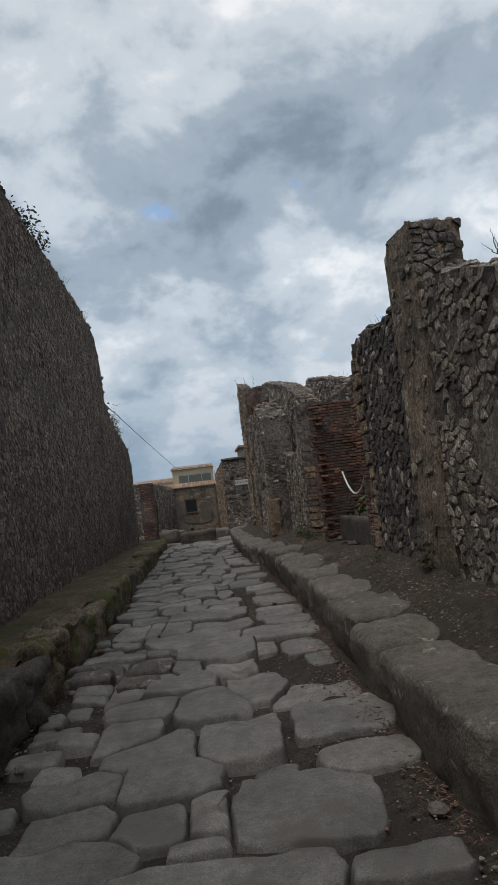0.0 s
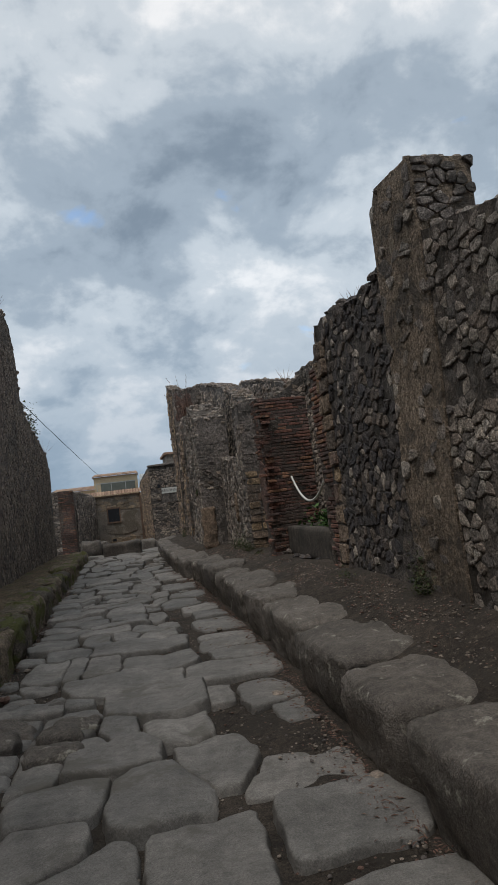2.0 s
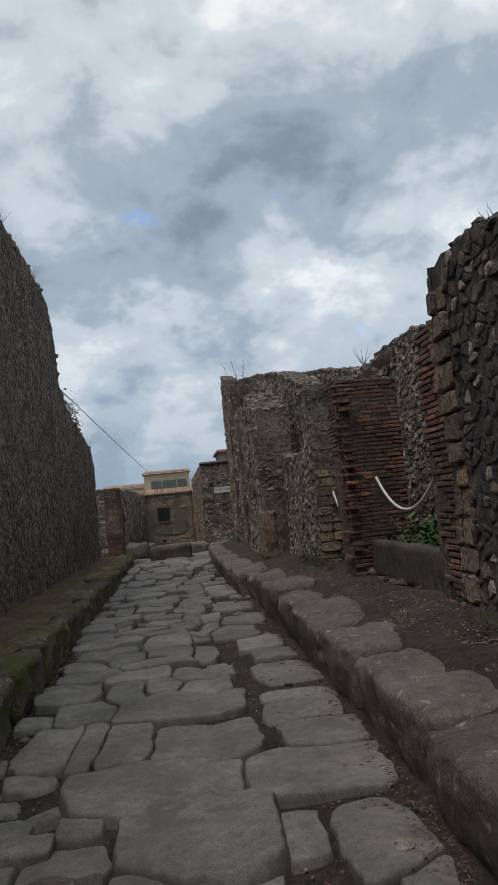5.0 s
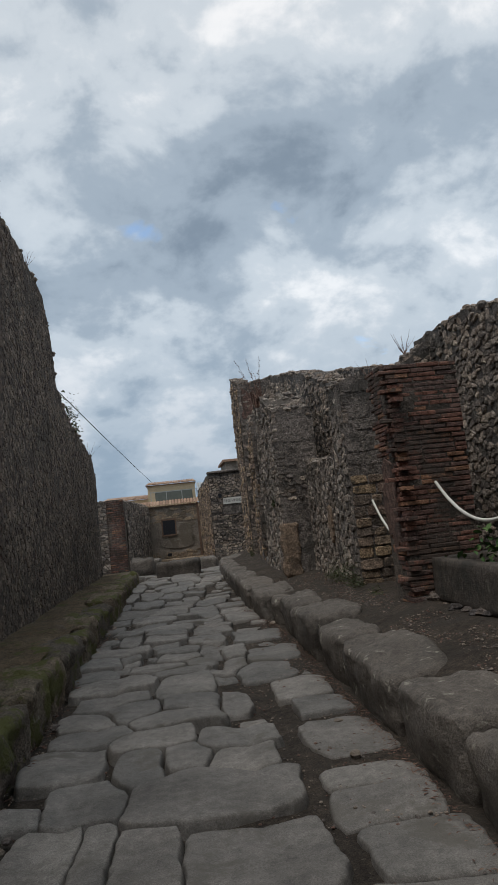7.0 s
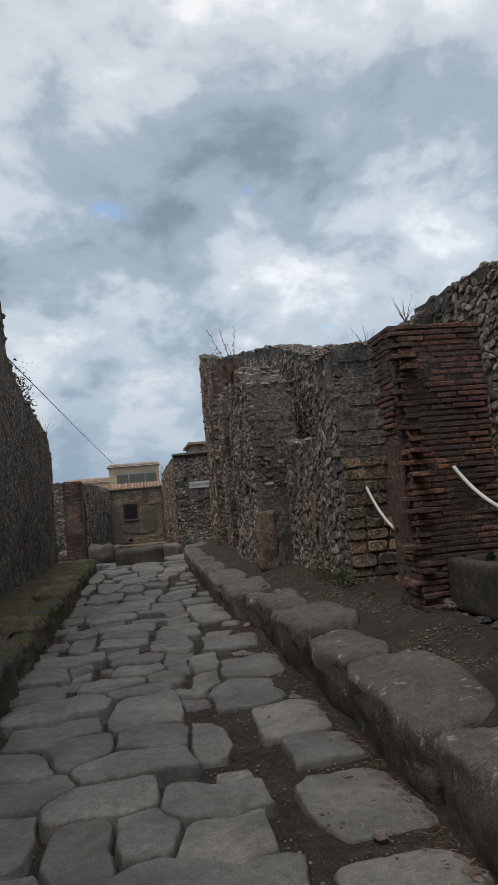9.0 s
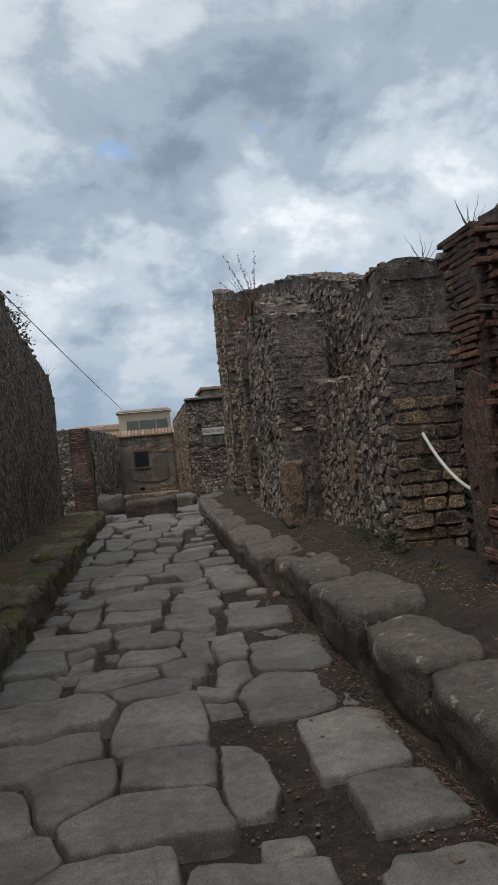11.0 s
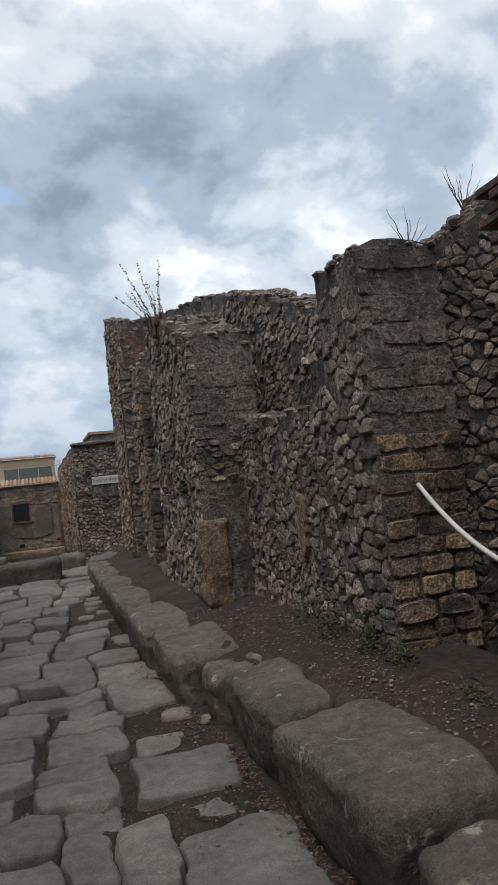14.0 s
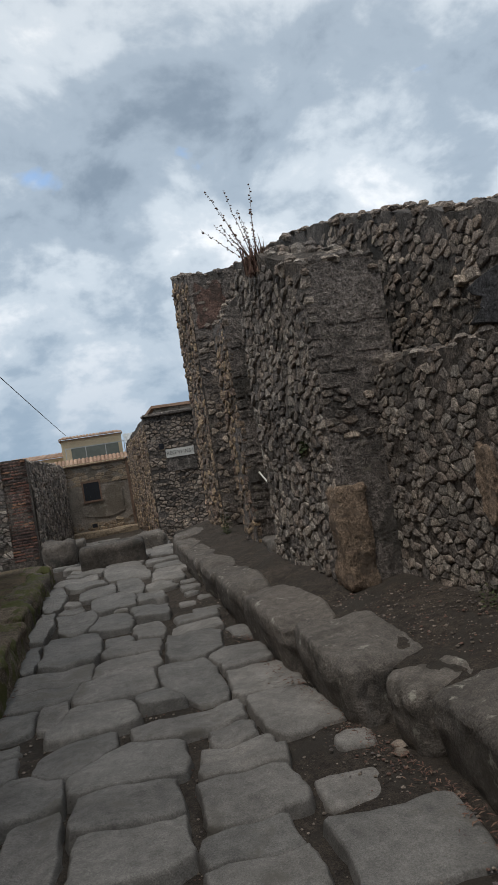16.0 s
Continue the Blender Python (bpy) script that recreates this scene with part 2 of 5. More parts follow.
STEEL = plain_mat("pale_steel_rail", (0.42, 0.42, 0.40), 0.45, 0.6)
MARBLE = stone_mat("white_marble_plate", [(0.62, 0.60, 0.55)], 0.6, 0.08, 0.08, 0.2)
INK = plain_mat("faded_letter_paint", (0.16, 0.15, 0.14), 0.8)
ROPE = plain_mat("white_rope", (0.68, 0.66, 0.60), 0.8)
CABLE = plain_mat("black_cable", (0.03, 0.03, 0.032), 0.6)
LEAF = stone_mat("green_leaf", [(0.05, 0.105, 0.025), (0.035, 0.08, 0.02), (0.07, 0.13, 0.03)], 0.6, 0.2, 0.2, 0.2)
DRAB = stone_mat("drab_weed", [(0.06, 0.075, 0.03), (0.085, 0.08, 0.04), (0.045, 0.06, 0.025)], 0.8, 0.2, 0.2, 0.2)
DRY = stone_mat("dry_stalk", [(0.171, 0.094, 0.069), (0.128, 0.074, 0.059), (0.214, 0.138, 0.099)], 0.85, 0.15, 0.2, 0.2)
SHUTTER = plain_mat("grey_green_shutter", (0.13, 0.14, 0.12), 0.7)


# ---- helpers for shapes ----
rng = random.Random(7)


def fbm(x, y, z=0.0, s=1.0):
    return noise.noise(Vector((x * s, y * s, z * s)))


def mesh_ob(name, verts, faces, material, parent=None, label="", smooth=False):
    """One mesh object with its origin at the middle of its foot."""
    v = np.array(verts, float)
    base = np.array([(v[:, 0].min() + v[:, 0].max()) / 2, (v[:, 1].min() + v[:, 1].max()) / 2, v[:, 2].min()])
    me = bpy.data.meshes.new(name)
    me.from_pydata((v - base).tolist(), [], [tuple(f) for f in faces])
    if smooth:
        me.polygons.foreach_set("use_smooth", [True] * len(me.polygons))
    me.materials.append(material)
    ob = new(name, me)
    if parent:
        ob.parent = parent
        ob.location = Vector(base) - parent.matrix_basis.translation - (parent.parent.matrix_basis.translation if parent.parent else Vector())
    else:
        ob.location = base
    if label:
        ob["label"] = label
    return ob


def empty(name, x, y, z):
    ob = new(name)
    ob.empty_display_size = 0.1
    ob.location = (x, y, z)
    return ob


class Soup:
    """Many small pieces gathered for one mesh."""

    def __init__(self):
        self.v, self.f = [], []

    def put(self, verts, faces):
        k = len(self.v)
        self.v.extend(verts)
        self.f.extend([tuple(i + k for i in f) for f in faces])

    def ob(self, name, material, parent=None, label="", smooth=False):
        return mesh_ob(name, self.v, self.f, material, parent, label, smooth) if self.v else None


def box(x0, x1, y0, y1, z0, z1):
    v = [(x, y, z) for z in (z0, z1) for y in (y0, y1) for x in (x0, x1)]
    return v, [(0, 2, 3, 1), (4, 5, 7, 6), (0, 1, 5, 4), (2, 6, 7, 3), (0, 4, 6, 2), (1, 3, 7, 5)]


def worn_box(x0, x1, y0, y1, z0, z1, r=0.05, rough=0.02, n=6, seed=0.0, freq=3.0):
    """A block with rounded, worn edges and uneven faces."""
    lo, hi = np.array([x0, y0, z0]), np.array([x1, y1, z1])
    mid, half = (lo + hi) / 2, (hi - lo) / 2
    r = min(r, *(half * 0.95))
    index, verts, faces = {}, [], []

    def at(p):
        key = tuple(round(c, 5) for c in p)
        if key not in index:
            q = np.array(p) * half
            core = np.clip(q, -(half - r), half - r)
            d = q - core
            length = np.linalg.norm(d)
            if length > 1e-9:
                q = core + d / length * r
            w = mid + q
            push = fbm(w[0] + seed, w[1], w[2], freq) * rough + fbm(w[0], w[1] + seed, w[2], freq * 3.2) * rough * 0.5 + fbm(w[0], w[1], w[2] + seed, freq * 9) * rough * 0.25
            away = q / (np.linalg.norm(q / half) * half * half + 1e-9) * half
            nv = Vector(d if length > 1e-9 else away).normalized()
            index[key] = len(verts)
            verts.append((w[0] + nv.x * push, w[1] + nv.y * push, w[2] + nv.z * push))
        return index[key]

    g = [-1 + 2 * i / n for i in range(n + 1)]
    g = [math.copysign(abs(a) ** 0.75, a) for a in g]
    for axis in range(3):
        for s in (-1, 1):
            for i in range(n):
                for j in range(n):
                    c = []
                    for a, b in ((g[i], g[j]), (g[i + 1], g[j]), (g[i + 1], g[j + 1]), (g[i], g[j + 1])):
                        p = [a, b]
                        p.insert(axis, s)
                        c.append(at(p))
                    if (s < 0) != (axis == 1):
                        c.reverse()
                    faces.append(tuple(c))
    return verts, faces


def cut(poly, px, py, nx, ny):
    """Keeps the part of a convex polygon on the near side of a line."""
    out = []
    d = [(x - px) * nx + (y - py) * ny for x, y in poly]
    for i, (x, y) in enumerate(poly):
        j = (i + 1) % len(poly)
        if d[i] <= 0:
            out.append((x, y))
        if (d[i] < 0 < d[j]) or (d[j] < 0 < d[i]):
            k = d[i] / (d[i] - d[j])
            out.append((x + (poly[j][0] - x) * k, y + (poly[j][1] - y) * k))
    return out


def cells(seeds, u0, u1, v0, v1, sx, sy, reach, gap=0.0):
    """Voronoi cells of seeds in a box, in a metric stretched by sx, sy."""
    grid = {}
    pts = [(u * sx, v * sy) for u, v in seeds]
    for i, (a, b) in enumerate(pts):
        grid.setdefault((int(a // reach), int(b // reach)), []).append(i)
    frame_box = [(u0 * sx, v0 * sy), (u1 * sx, v0 * sy), (u1 * sx, v1 * sy), (u0 * sx, v1 * sy)]
    found = []
    for i, (a, b) in enumerate(pts):
        ga, gb = int(a // reach), int(b // reach)
        near = [j for da in (-2, -1, 0, 1, 2) for db in (-2, -1, 0, 1, 2) for j in grid.get((ga + da, gb + db), ()) if j != i]
        near.sort(key=lambda j: (pts[j][0] - a) ** 2 + (pts[j][1] - b) ** 2)
        w = reach * 2
        poly = [(max(a - w, frame_box[0][0]), max(b - w, frame_box[0][1])), (min(a + w, frame_box[1][0]), max(b - w, frame_box[0][1])), (min(a + w, frame_box[1][0]), min(b + w, frame_box[2][1])), (max(a - w, frame_box[0][0]), min(b + w, frame_box[2][1]))]
        for j in near[:14]:
            c, d = pts[j]
            k = 0.5 - gap / max(math.hypot(c - a, d - b), 1e-6)
            poly = cut(poly, a + (c - a) * k, b + (d - b) * k, c - a, d - b)
            if len(poly) < 3:
                break
        found.append([(p / sx, q / sy) for p, q in poly] if len(poly) >= 3 else None)
    return found


def soften(poly, k=0.24):
    out = []
    for i, (x, y) in enumerate(poly):
        a, b = poly[i - 1], poly[(i + 1) % len(poly)]
        out.append((x + (a[0] - x) * k, y + (a[1] - y) * k))
        out.append((x + (b[0] - x) * k, y + (b[1] - y) * k))
    return out


def trimmed(poly, gap):
    """The polygon drawn in by about gap on every side."""
    cx, cy = sum(p[0] for p in poly) / len(poly), sum(p[1] for p in poly) / len(poly)
    out = []
    for x, y in poly:
        d = math.hypot(x - cx, y - cy)
        k = max(0.25, 1 - gap / max(d, 1e-6))
        out.append((cx + (x - cx) * k, cy + (y - cy) * k))
    return out, cx, cy


class Face:
    """A wall's face: u runs along it, v is the height, h stands off it."""

    def __init__(self, p0, p1, side):
        self.p0 = p0
        dx, dy = p1[0] - p0[0], p1[1] - p0[1]
        self.length = math.hypot(dx, dy)
        self.u = (dx / self.length, dy / self.length)
        self.n = (self.u[1] * side, -self.u[0] * side)

    def at(self, u, v, h):
        h += fbm(self.p0[0] + self.u[0] * u + 3, self.p0[1] + self.u[1] * u, v, 0.9) * 0.035
        return (self.p0[0] + self.u[0] * u + self.n[0] * h, self.p0[1] + self.u[1] * u + self.n[1] * h, v)


def course_stones(parent, face, z0, top, wide, high, material, proud=0.03, gap=0.012, u0=0.0, u1=None, near=None, skip=0.06, name="stone", flat=0.72, jitter=0.52, coursed=False, most=290, rounded=True):
    """Irregular stones set in a wall's face; those in the near stretch are pieces of their own."""
    u1 = face.length if u1 is None else u1
    nu, hi = max(1, round((u1 - u0) / wide)), max(top(u0), top(u1), top((u0 + u1) / 2), top(u0 * 0.7 + u1 * 0.3), top(u0 * 0.3 + u1 * 0.7))
    nv = max(1, round((hi - z0) / high))
    seeds = []
    for j in range(nv):
        for i in range(nu + (j % 2)):
            a = u0 + (i + 0.5 - 0.5 * (j % 2) + rng.uniform(-jitter, jitter)) * (u1 - u0) / nu
            b = z0 + (j + 0.5 + rng.uniform(-jitter, jitter)) * (hi - z0) / nv
            if u0 < a < u1:
                seeds.append((a, b))
    soup, made = Soup(), 0
    shapes = None
    if coursed:
        seeds, shapes, z = [], [], z0
        while z < hi - high * 0.5:
            tall, u = high * rng.uniform(0.8, 1.25), u0 + rng.uniform(-0.4, 0.0) * wide
            while u < u1 - 0.03:
                w = wide * rng.uniform(0.6, 1.35)
                a, b = max(u, u0), min(u + w, u1)
                if b - a > 0.05:
                    seeds.append(((a + b) / 2, z + tall / 2))
                    g = gap * 0.8
                    rect = [(a + g, z + g), (b - g, z + g), (b - g, z + tall - g), (a + g, z + tall - g)]
                    shapes.append([(p + fbm(p, q, 1, 9) * 0.02, q + fbm(p, q, 5, 9) * 0.02) for p, q in soften(rect, 0.13)])
                u += w
            z += tall
    for (su, sv), poly in zip(seeds, shapes or cells(seeds, u0, u1, z0, hi, 1.0, wide / high, wide * 1.05, gap * 0.5)):
        if not poly or sv > top(su) - high * 0.3 or rng.random() < skip:
            continue
        ring, cx, cy = trimmed(poly, gap * rng.uniform(0.0, 0.7) + (rng.random() ** 2 * 0.09 * high if shapes is None else 0.0))
        if rounded and shapes is None:
            ring = [(p + fbm(p, q, 1, 30) * 0.012, q + fbm(p, q, 5, 30) * 0.012) for p, q in soften(ring, 0.2)]
        n = len(ring)
        h = proud * rng.uniform(0.15, 1.1)
        verts = [face.at(a, b, -0.05) for a, b in ring]
        verts += [face.at(cx + (a - cx) * 0.97, cy + (b - cy) * 0.97, h * rng.uniform(0.4, 0.75)) for a, b in ring]
        tip, lean = rng.uniform(-0.5, 0.5) * h, rng.uniform(-0.4, 0.7) * h
        verts += [face.at(cx + (a - cx) * flat, cy + (b - cy) * flat, h * rng.uniform(0.9, 1.12) + tip * (a - cx) / wide - lean * (b - cy) / high) for a, b in ring]
        faces = [(i, (i + 1) % n, n + (i + 1) % n, n + i) for i in range(n)] + [(n + i, n + (i + 1) % n, 2 * n + (i + 1) % n, 2 * n + i) for i in range(n)] + [tuple(range(2 * n, 3 * n))]
        if face.u[0] * face.n[1] - face.u[1] * face.n[0] > 0:
            faces = [f[::-1] for f in faces]
        if near and made < most and near[0] < cx < near[1] and near[2] < cy < near[3]:
            mesh_ob(name, verts, faces, material, parent)
            made += 1
        else:
            soup.put(verts, faces)
    ob = soup.ob("facing_stones", material, parent)
    if ob:
        tagged(ob, kind="stuff")


def lump(x, y, z, r, squash=0.7):
    """A small broken stone."""
    out, a0 = [], rng.uniform(0, 6.28)
    for lvl, k in ((-0.6, 0.75), (0.1, 1.0), (0.65, 0.65)):
        for i in range(6):
            a = a0 + i * math.pi / 3
            q = r * k * rng.uniform(0.75, 1.2)
            out.append((x + math.cos(a) * q, y + math.sin(a) * q, z + lvl * r * squash * rng.uniform(0.8, 1.2)))
    f = [tuple(range(5, -1, -1)), tuple(range(12, 18))]
    for k in (0, 6):
        f += [(k + i, k + (i + 1) % 6, k + 6 + (i + 1) % 6, k + 6 + i) for i in range(6)]
    return out, f


def wall(name, p0, p1, side, thick, z0, top, mortar, label, crest=None, crest_size=0.06, category="wall"):
    """A wall's core with an uneven broken crest. Returns the object and its street face."""
    face = Face(p0, p1, side)
    n = max(2, round(face.length / 0.14))
    rows = 8
    verts, faces = [], []
    for i in range(n + 1):
        u = face.length * i / n
        t = top(u) + fbm(p0[0] * 3 + u * 4.3, p0[1], 0.3) * 0.05 + fbm(u * 11, p0[1], 2.1) * 0.025
        for j in range(rows + 1):
            v = z0 + (t - z0) * j / rows
            verts.append(face.at(u, v, 0.0))
        for h in (0.5, 1.0):
            q = face.at(u, t, 0)
            k = thick * h
            drop = fbm(u * 3 + h * 7, p0[1], 1.1) * 0.05
            verts.append((q[0] - face.n[0] * k, q[1] - face.n[1] * k, t + drop))
        q = verts[-1]
        verts.append((q[0], q[1], z0))
    w = rows + 4
    for i in range(n):
        for j in range(w - 1):
            a = i * w + j
            faces.append((a, a + w, a + w + 1, a + 1))
    faces.append(tuple(range(w)))
    faces.append(tuple(reversed(range(n * w, n * w + w))))
    if face.u[0] * face.n[1] - face.u[1] * face.n[0] > 0:
        faces = [f[::-1] for f in faces]
    ob = mesh_ob(name, verts, faces, mortar)
    tagged(ob, label, category, kind="structure")
    if crest:
        soup = Soup()
        crest_size *= 0.75
        for i in range(int(face.length / crest_size * 2.2 * max(1, thick / 0.3))):
            u, h = rng.uniform(0, face.length), rng.uniform(0, thick)
            r = crest_size * rng.uniform(0.5, 1.25)
            soup.put(*lump(p0[0] + face.u[0] * u - face.n[0] * h, p0[1] + face.u[1] * u - face.n[1] * h, top(u) + r * rng.uniform(-0.5, 0.5) + fbm(u * 2, h * 2, 0.5) * 0.05, r, rng.uniform(0.5, 1.1)))
        tagged(soup.ob("crest_rubble", crest, ob), kind="stuff")
    return ob, face


def profile(*pts):
    """A height along a wall from (u, z) pairs."""
    us, zs = [p[0] for p in pts], [p[1] for p in pts]
    return lambda u: float(np.interp(u, us, zs))


# ---- ground and street ----
def sheet(name, xs, ys, height, material, label, category, kind="structure"):
    verts = [(x, y, height(x, y)) for y in ys for x in xs]
    w = len(xs)
    faces = [(j * w + i, j * w + i + 1, (j + 1) * w + i + 1, (j + 1) * w + i) for j in range(len(ys) - 1) for i in range(w - 1)]
    return tagged(mesh_ob(name, verts, faces, material, smooth=True), label, category, kind=kind)


def steps(a, b, d):
    n = max(1, round((b - a) / d))
    return [a + (b - a) * i / n for i in range(n + 1)]


def far_drop(y):
    return float(np.interp(y, [18, 24, 28, 34], [0.0, 0.0, -0.12, -0.3]))


sheet("ground", [-1500, -60, -12, 12, 60, 1500], [-1500, -60, -8, 20, 34, 60, 1500], lambda x, y: -0.42, SOIL, "bare brown earth spreading out beyond the ruined street", "ground")
road = sheet("road", steps(-1.5, 1.6, 0.1), steps(-5, 34.6, 0.12), lambda x, y: far_drop(y) - 0.03 + fbm(x, y, 0, 1.4) * 0.02 + fbm(x, y, 4, 6.0) * 0.008 + 0.024 * min(1.0, max(0.0, (x - 0.6) / 0.25)), SOIL, "ancient street paved with worn polygonal grey basalt slabs over dark soil", "road")

# the plan of the larger slabs: middle, width across the street, length along it
SLABS_A = [(0.81, 3.45, 0.39, 0.23), (0.17, 3.54, 0.77, 0.33), (0.06, 3.81, 0.22, 0.12), (-0.49, 3.83, 0.59, 0.4), (0.54, 4.07, 0.59, 0.66), (-0.15, 4.07, 0.32, 0.38), (0.1, 4.08, 0.18, 0.35), (-0.5, 4.17, 0.42, 0.31), (0.9, 4.47, 0.46, 0.33), (-0.09, 4.51, 0.49, 0.58), (-0.54, 4.55, 0.48, 0.32), (-0.21, 4.96, 0.5, 0.62), (0.28, 4.97, 0.45, 0.67), (0.91, 5.13, 0.54, 0.58), (-0.38, 5.27, 0.38, 0.52), (-0.66, 5.32, 0.22, 0.27), (0.15, 5.61, 0.47, 0.72), (0.83, 5.69, 0.54, 0.48), (-0.33, 5.74, 0.44, 0.47), (0.47, 6.01, 0.39, 0.72), (-0.08, 6.28, 0.5, 0.48), (-0.51, 6.31, 0.28, 0.59)]
SLABS_B = [(-0.2, 6.51, 0.17, 0.28), (0.3, 6.59, 0.37, 0.52), (1.03, 6.65, 0.24, 0.53), (-0.05, 6.74, 0.22, 0.46), (-0.38, 7.01, 0.37, 0.59), (0.95, 7.01, 0.36, 0.78), (0.63, 7.14, 0.19, 0.34), (0.23, 7.23, 0.68, 0.63), (-0.69, 7.24, 0.25, 0.81), (0.82, 7.83, 0.68, 0.63), (-0.01, 7.86, 0.88, 0.59), (0.97, 8.39, 0.46, 0.55), (0.25, 8.47, 0.65, 0.69), (-0.24, 8.5, 0.46, 0.72), (-0.43, 8.58, 0.31, 0.77), (-0.63, 8.67, 0.43, 0.75), (0.93, 8.88, 0.47, 0.46), (0.96, 9.21, 0.48, 0.31), (0.1, 9.24, 0.94, 0.62), (-0.54, 9.37, 0.47, 0.57), (-0.27, 9.69, 0.32, 0.63), (0.32, 9.69, 0.4, 0.37)]
SLABS_C = [(-0.02, 9.83, 0.31, 0.43), (0.97, 9.85, 0.44, 0.61), (-0.78, 10.0, 0.48, 0.62), (0.31, 10.09, 0.48, 0.33), (-0.22, 10.21, 0.52, 0.48), (0.45, 10.34, 0.18, 0.13), (-0.65, 10.49, 0.56, 0.44), (0.97, 10.54, 0.37, 0.39), (-0.06, 10.72, 0.68, 0.55), (-0.7, 10.9, 0.45, 0.53), (0.35, 10.94, 0.22, 0.61), (-0.44, 11.05, 0.47, 0.54), (0.08, 11.06, 0.49, 0.51), (0.92, 11.18, 0.43, 0.72), (-0.59, 11.45, 0.56, 0.61), (0.02, 11.65, 0.48, 0.81), (1.05, 11.7, 0.09, 0.23), (0.74, 11.86, 0.57, 0.67), (-0.61, 11.91, 0.73, 0.65), (-0.05, 12.11, 0.52, 0.37), (0.48, 12.31, 0.21, 0.39), (-0.26, 12.41, 0.5, 0.45)]
SLABS_D = [(0.17, 12.45, 0.27, 0.41), (-0.88, 12.46, 0.44, 0.48), (0.89, 12.6, 0.47, 0.72), (-0.04, 12.82, 0.44, 0.3), (0.52, 12.87, 0.23, 0.56), (0.28, 12.94, 0.22, 0.54), (-0.33, 12.95, 0.1, 0.16), (-0.86, 13.05, 0.39, 0.61), (-0.56, 13.13, 0.21, 0.18), (-0.03, 13.28, 0.47, 0.38), (-0.71, 13.55, 0.63, 0.39), (0.84, 13.62, 0.5, 0.47), (0.26, 13.67, 0.39, 0.47), (0.26, 13.86, 0.38, 0.37), (-0.21, 14.07, 0.46, 0.41), (-0.64, 14.32, 0.24, 0.57), (0.35, 14.32, 0.44, 0.46), (-0.2, 14.47, 0.45, 0.46), (0.97, 14.58, 0.19, 0.17), (0.4, 14.64, 0.43, 0.33), (0.4, 14.81, 0.41, 0.28), (-0.7, 14.84, 0.34, 0.52)]
SLABS_E = [(-0.19, 14.95, 0.58, 0.58), (0.8, 15.2, 0.41, 0.69), (-0.47, 15.26, 0.43, 0.48), (0.21, 15.35, 0.64, 0.32), (-0.36, 15.81, 0.58, 0.54), (0.78, 15.87, 0.45, 0.61), (0.07, 15.9, 0.39, 0.27), (-0.92, 16.1, 0.34, 0.56), (-0.64, 16.12, 0.24, 0.55), (0.3, 16.13, 0.44, 0.93), (-0.22, 16.27, 0.67, 0.62), (0.74, 16.45, 0.43, 0.55), (-0.78, 16.54, 0.56, 0.55), (-0.15, 16.87, 0.57, 0.59), (-0.67, 16.94, 0.73, 0.54), (0.48, 17.08, 0.43, 0.91), (0.91, 17.25, 0.17, 0.51), (-0.04, 17.35, 0.48, 0.47), (0.59, 17.73, 0.43, 0.37), (-0.55, 17.85, 0.53, 1.07), (-0.96, 17.88, 0.15, 0.98), (0.15, 18.01, 0.29, 0.58)]
SLABS_F = [(0.64, 18.11, 0.41, 0.37), (-0.21, 18.6, 0.47, 0.61), (0.22, 18.8, 0.39, 0.69), (-0.55, 18.93, 0.42, 0.9), (-0.94, 19.07, 0.18, 1.71), (0.3, 19.67, 0.31, 0.55), (-0.15, 19.86, 0.51, 0.92), (0.47, 20.44, 0.36, 0.6), (-0.92, 20.84, 0.3, 2.08), (0.09, 20.89, 0.36, 1.21), (-0.34, 20.93, 0.49, 1.0), (0.64, 21.05, 0.4, 0.79), (0.09, 22.12, 0.63, 1.36)]


def slab_shape(x, y, w, l, others):
    """A worn slab's outline, cut back where it meets its neighbours."""
    turn, poly = rng.uniform(-0.1, 0.1), []
    for a, b in ((-1, -1), (1, -1), (1, 1), (-1, 1)):
        # a corner, either kept or broken off, and a point on the side after it
        ca, cb = a * rng.uniform(0.9, 1.06), b * rng.uniform(0.9, 1.06)
        if rng.random() < 0.45:
            k = rng.uniform(0.12, 0.4)
            ends = [(ca, cb * (1 - k)), (ca * (1 - k * rng.uniform(0.7, 1.2)), cb)]
            poly += ends if a * b > 0 else ends[::-1]
        else:
            poly.append((ca, cb))
        side = rng.uniform(-0.3, 0.3)
        out = rng.uniform(0.97, 1.08)
        poly.append((side, b * out) if a * b > 0 else (a * out, side))
    c, q = math.cos(turn), math.sin(turn)
    poly = [(x + a * w * 0.54 * c - b * l * 0.54 * q, y + a * w * 0.54 * q + b * l * 0.54 * c) for a, b in poly]
    for u, v, w2, l2 in others:
        dx, dy = u - x, v - y
        d = math.hypot(dx, dy)
        if d < 1e-6 or d > 1.9:
            continue
        # the gap's normal leans towards the nearer pair of sides
        ax, ay = dx / (w + w2), dy / (l + l2)
        gx, gy = (math.copysign(abs(ax) ** 1.6, ax) / (w + w2), math.copysign(abs(ay) ** 1.6, ay) / (l + l2))
        g = math.hypot(gx, gy)
        gx, gy = gx / g, gy / g
        ra, rb = abs(gx) * w + abs(gy) * l, abs(gx) * w2 + abs(gy) * l2
        k = ra / (ra + rb)
        gap = rng.uniform(0.004, 0.012)
        poly = cut(poly, x + dx * k - gx * gap, y + dy * k - gy * gap, gx, gy)
        if len(poly) < 3:
            return None
    return poly


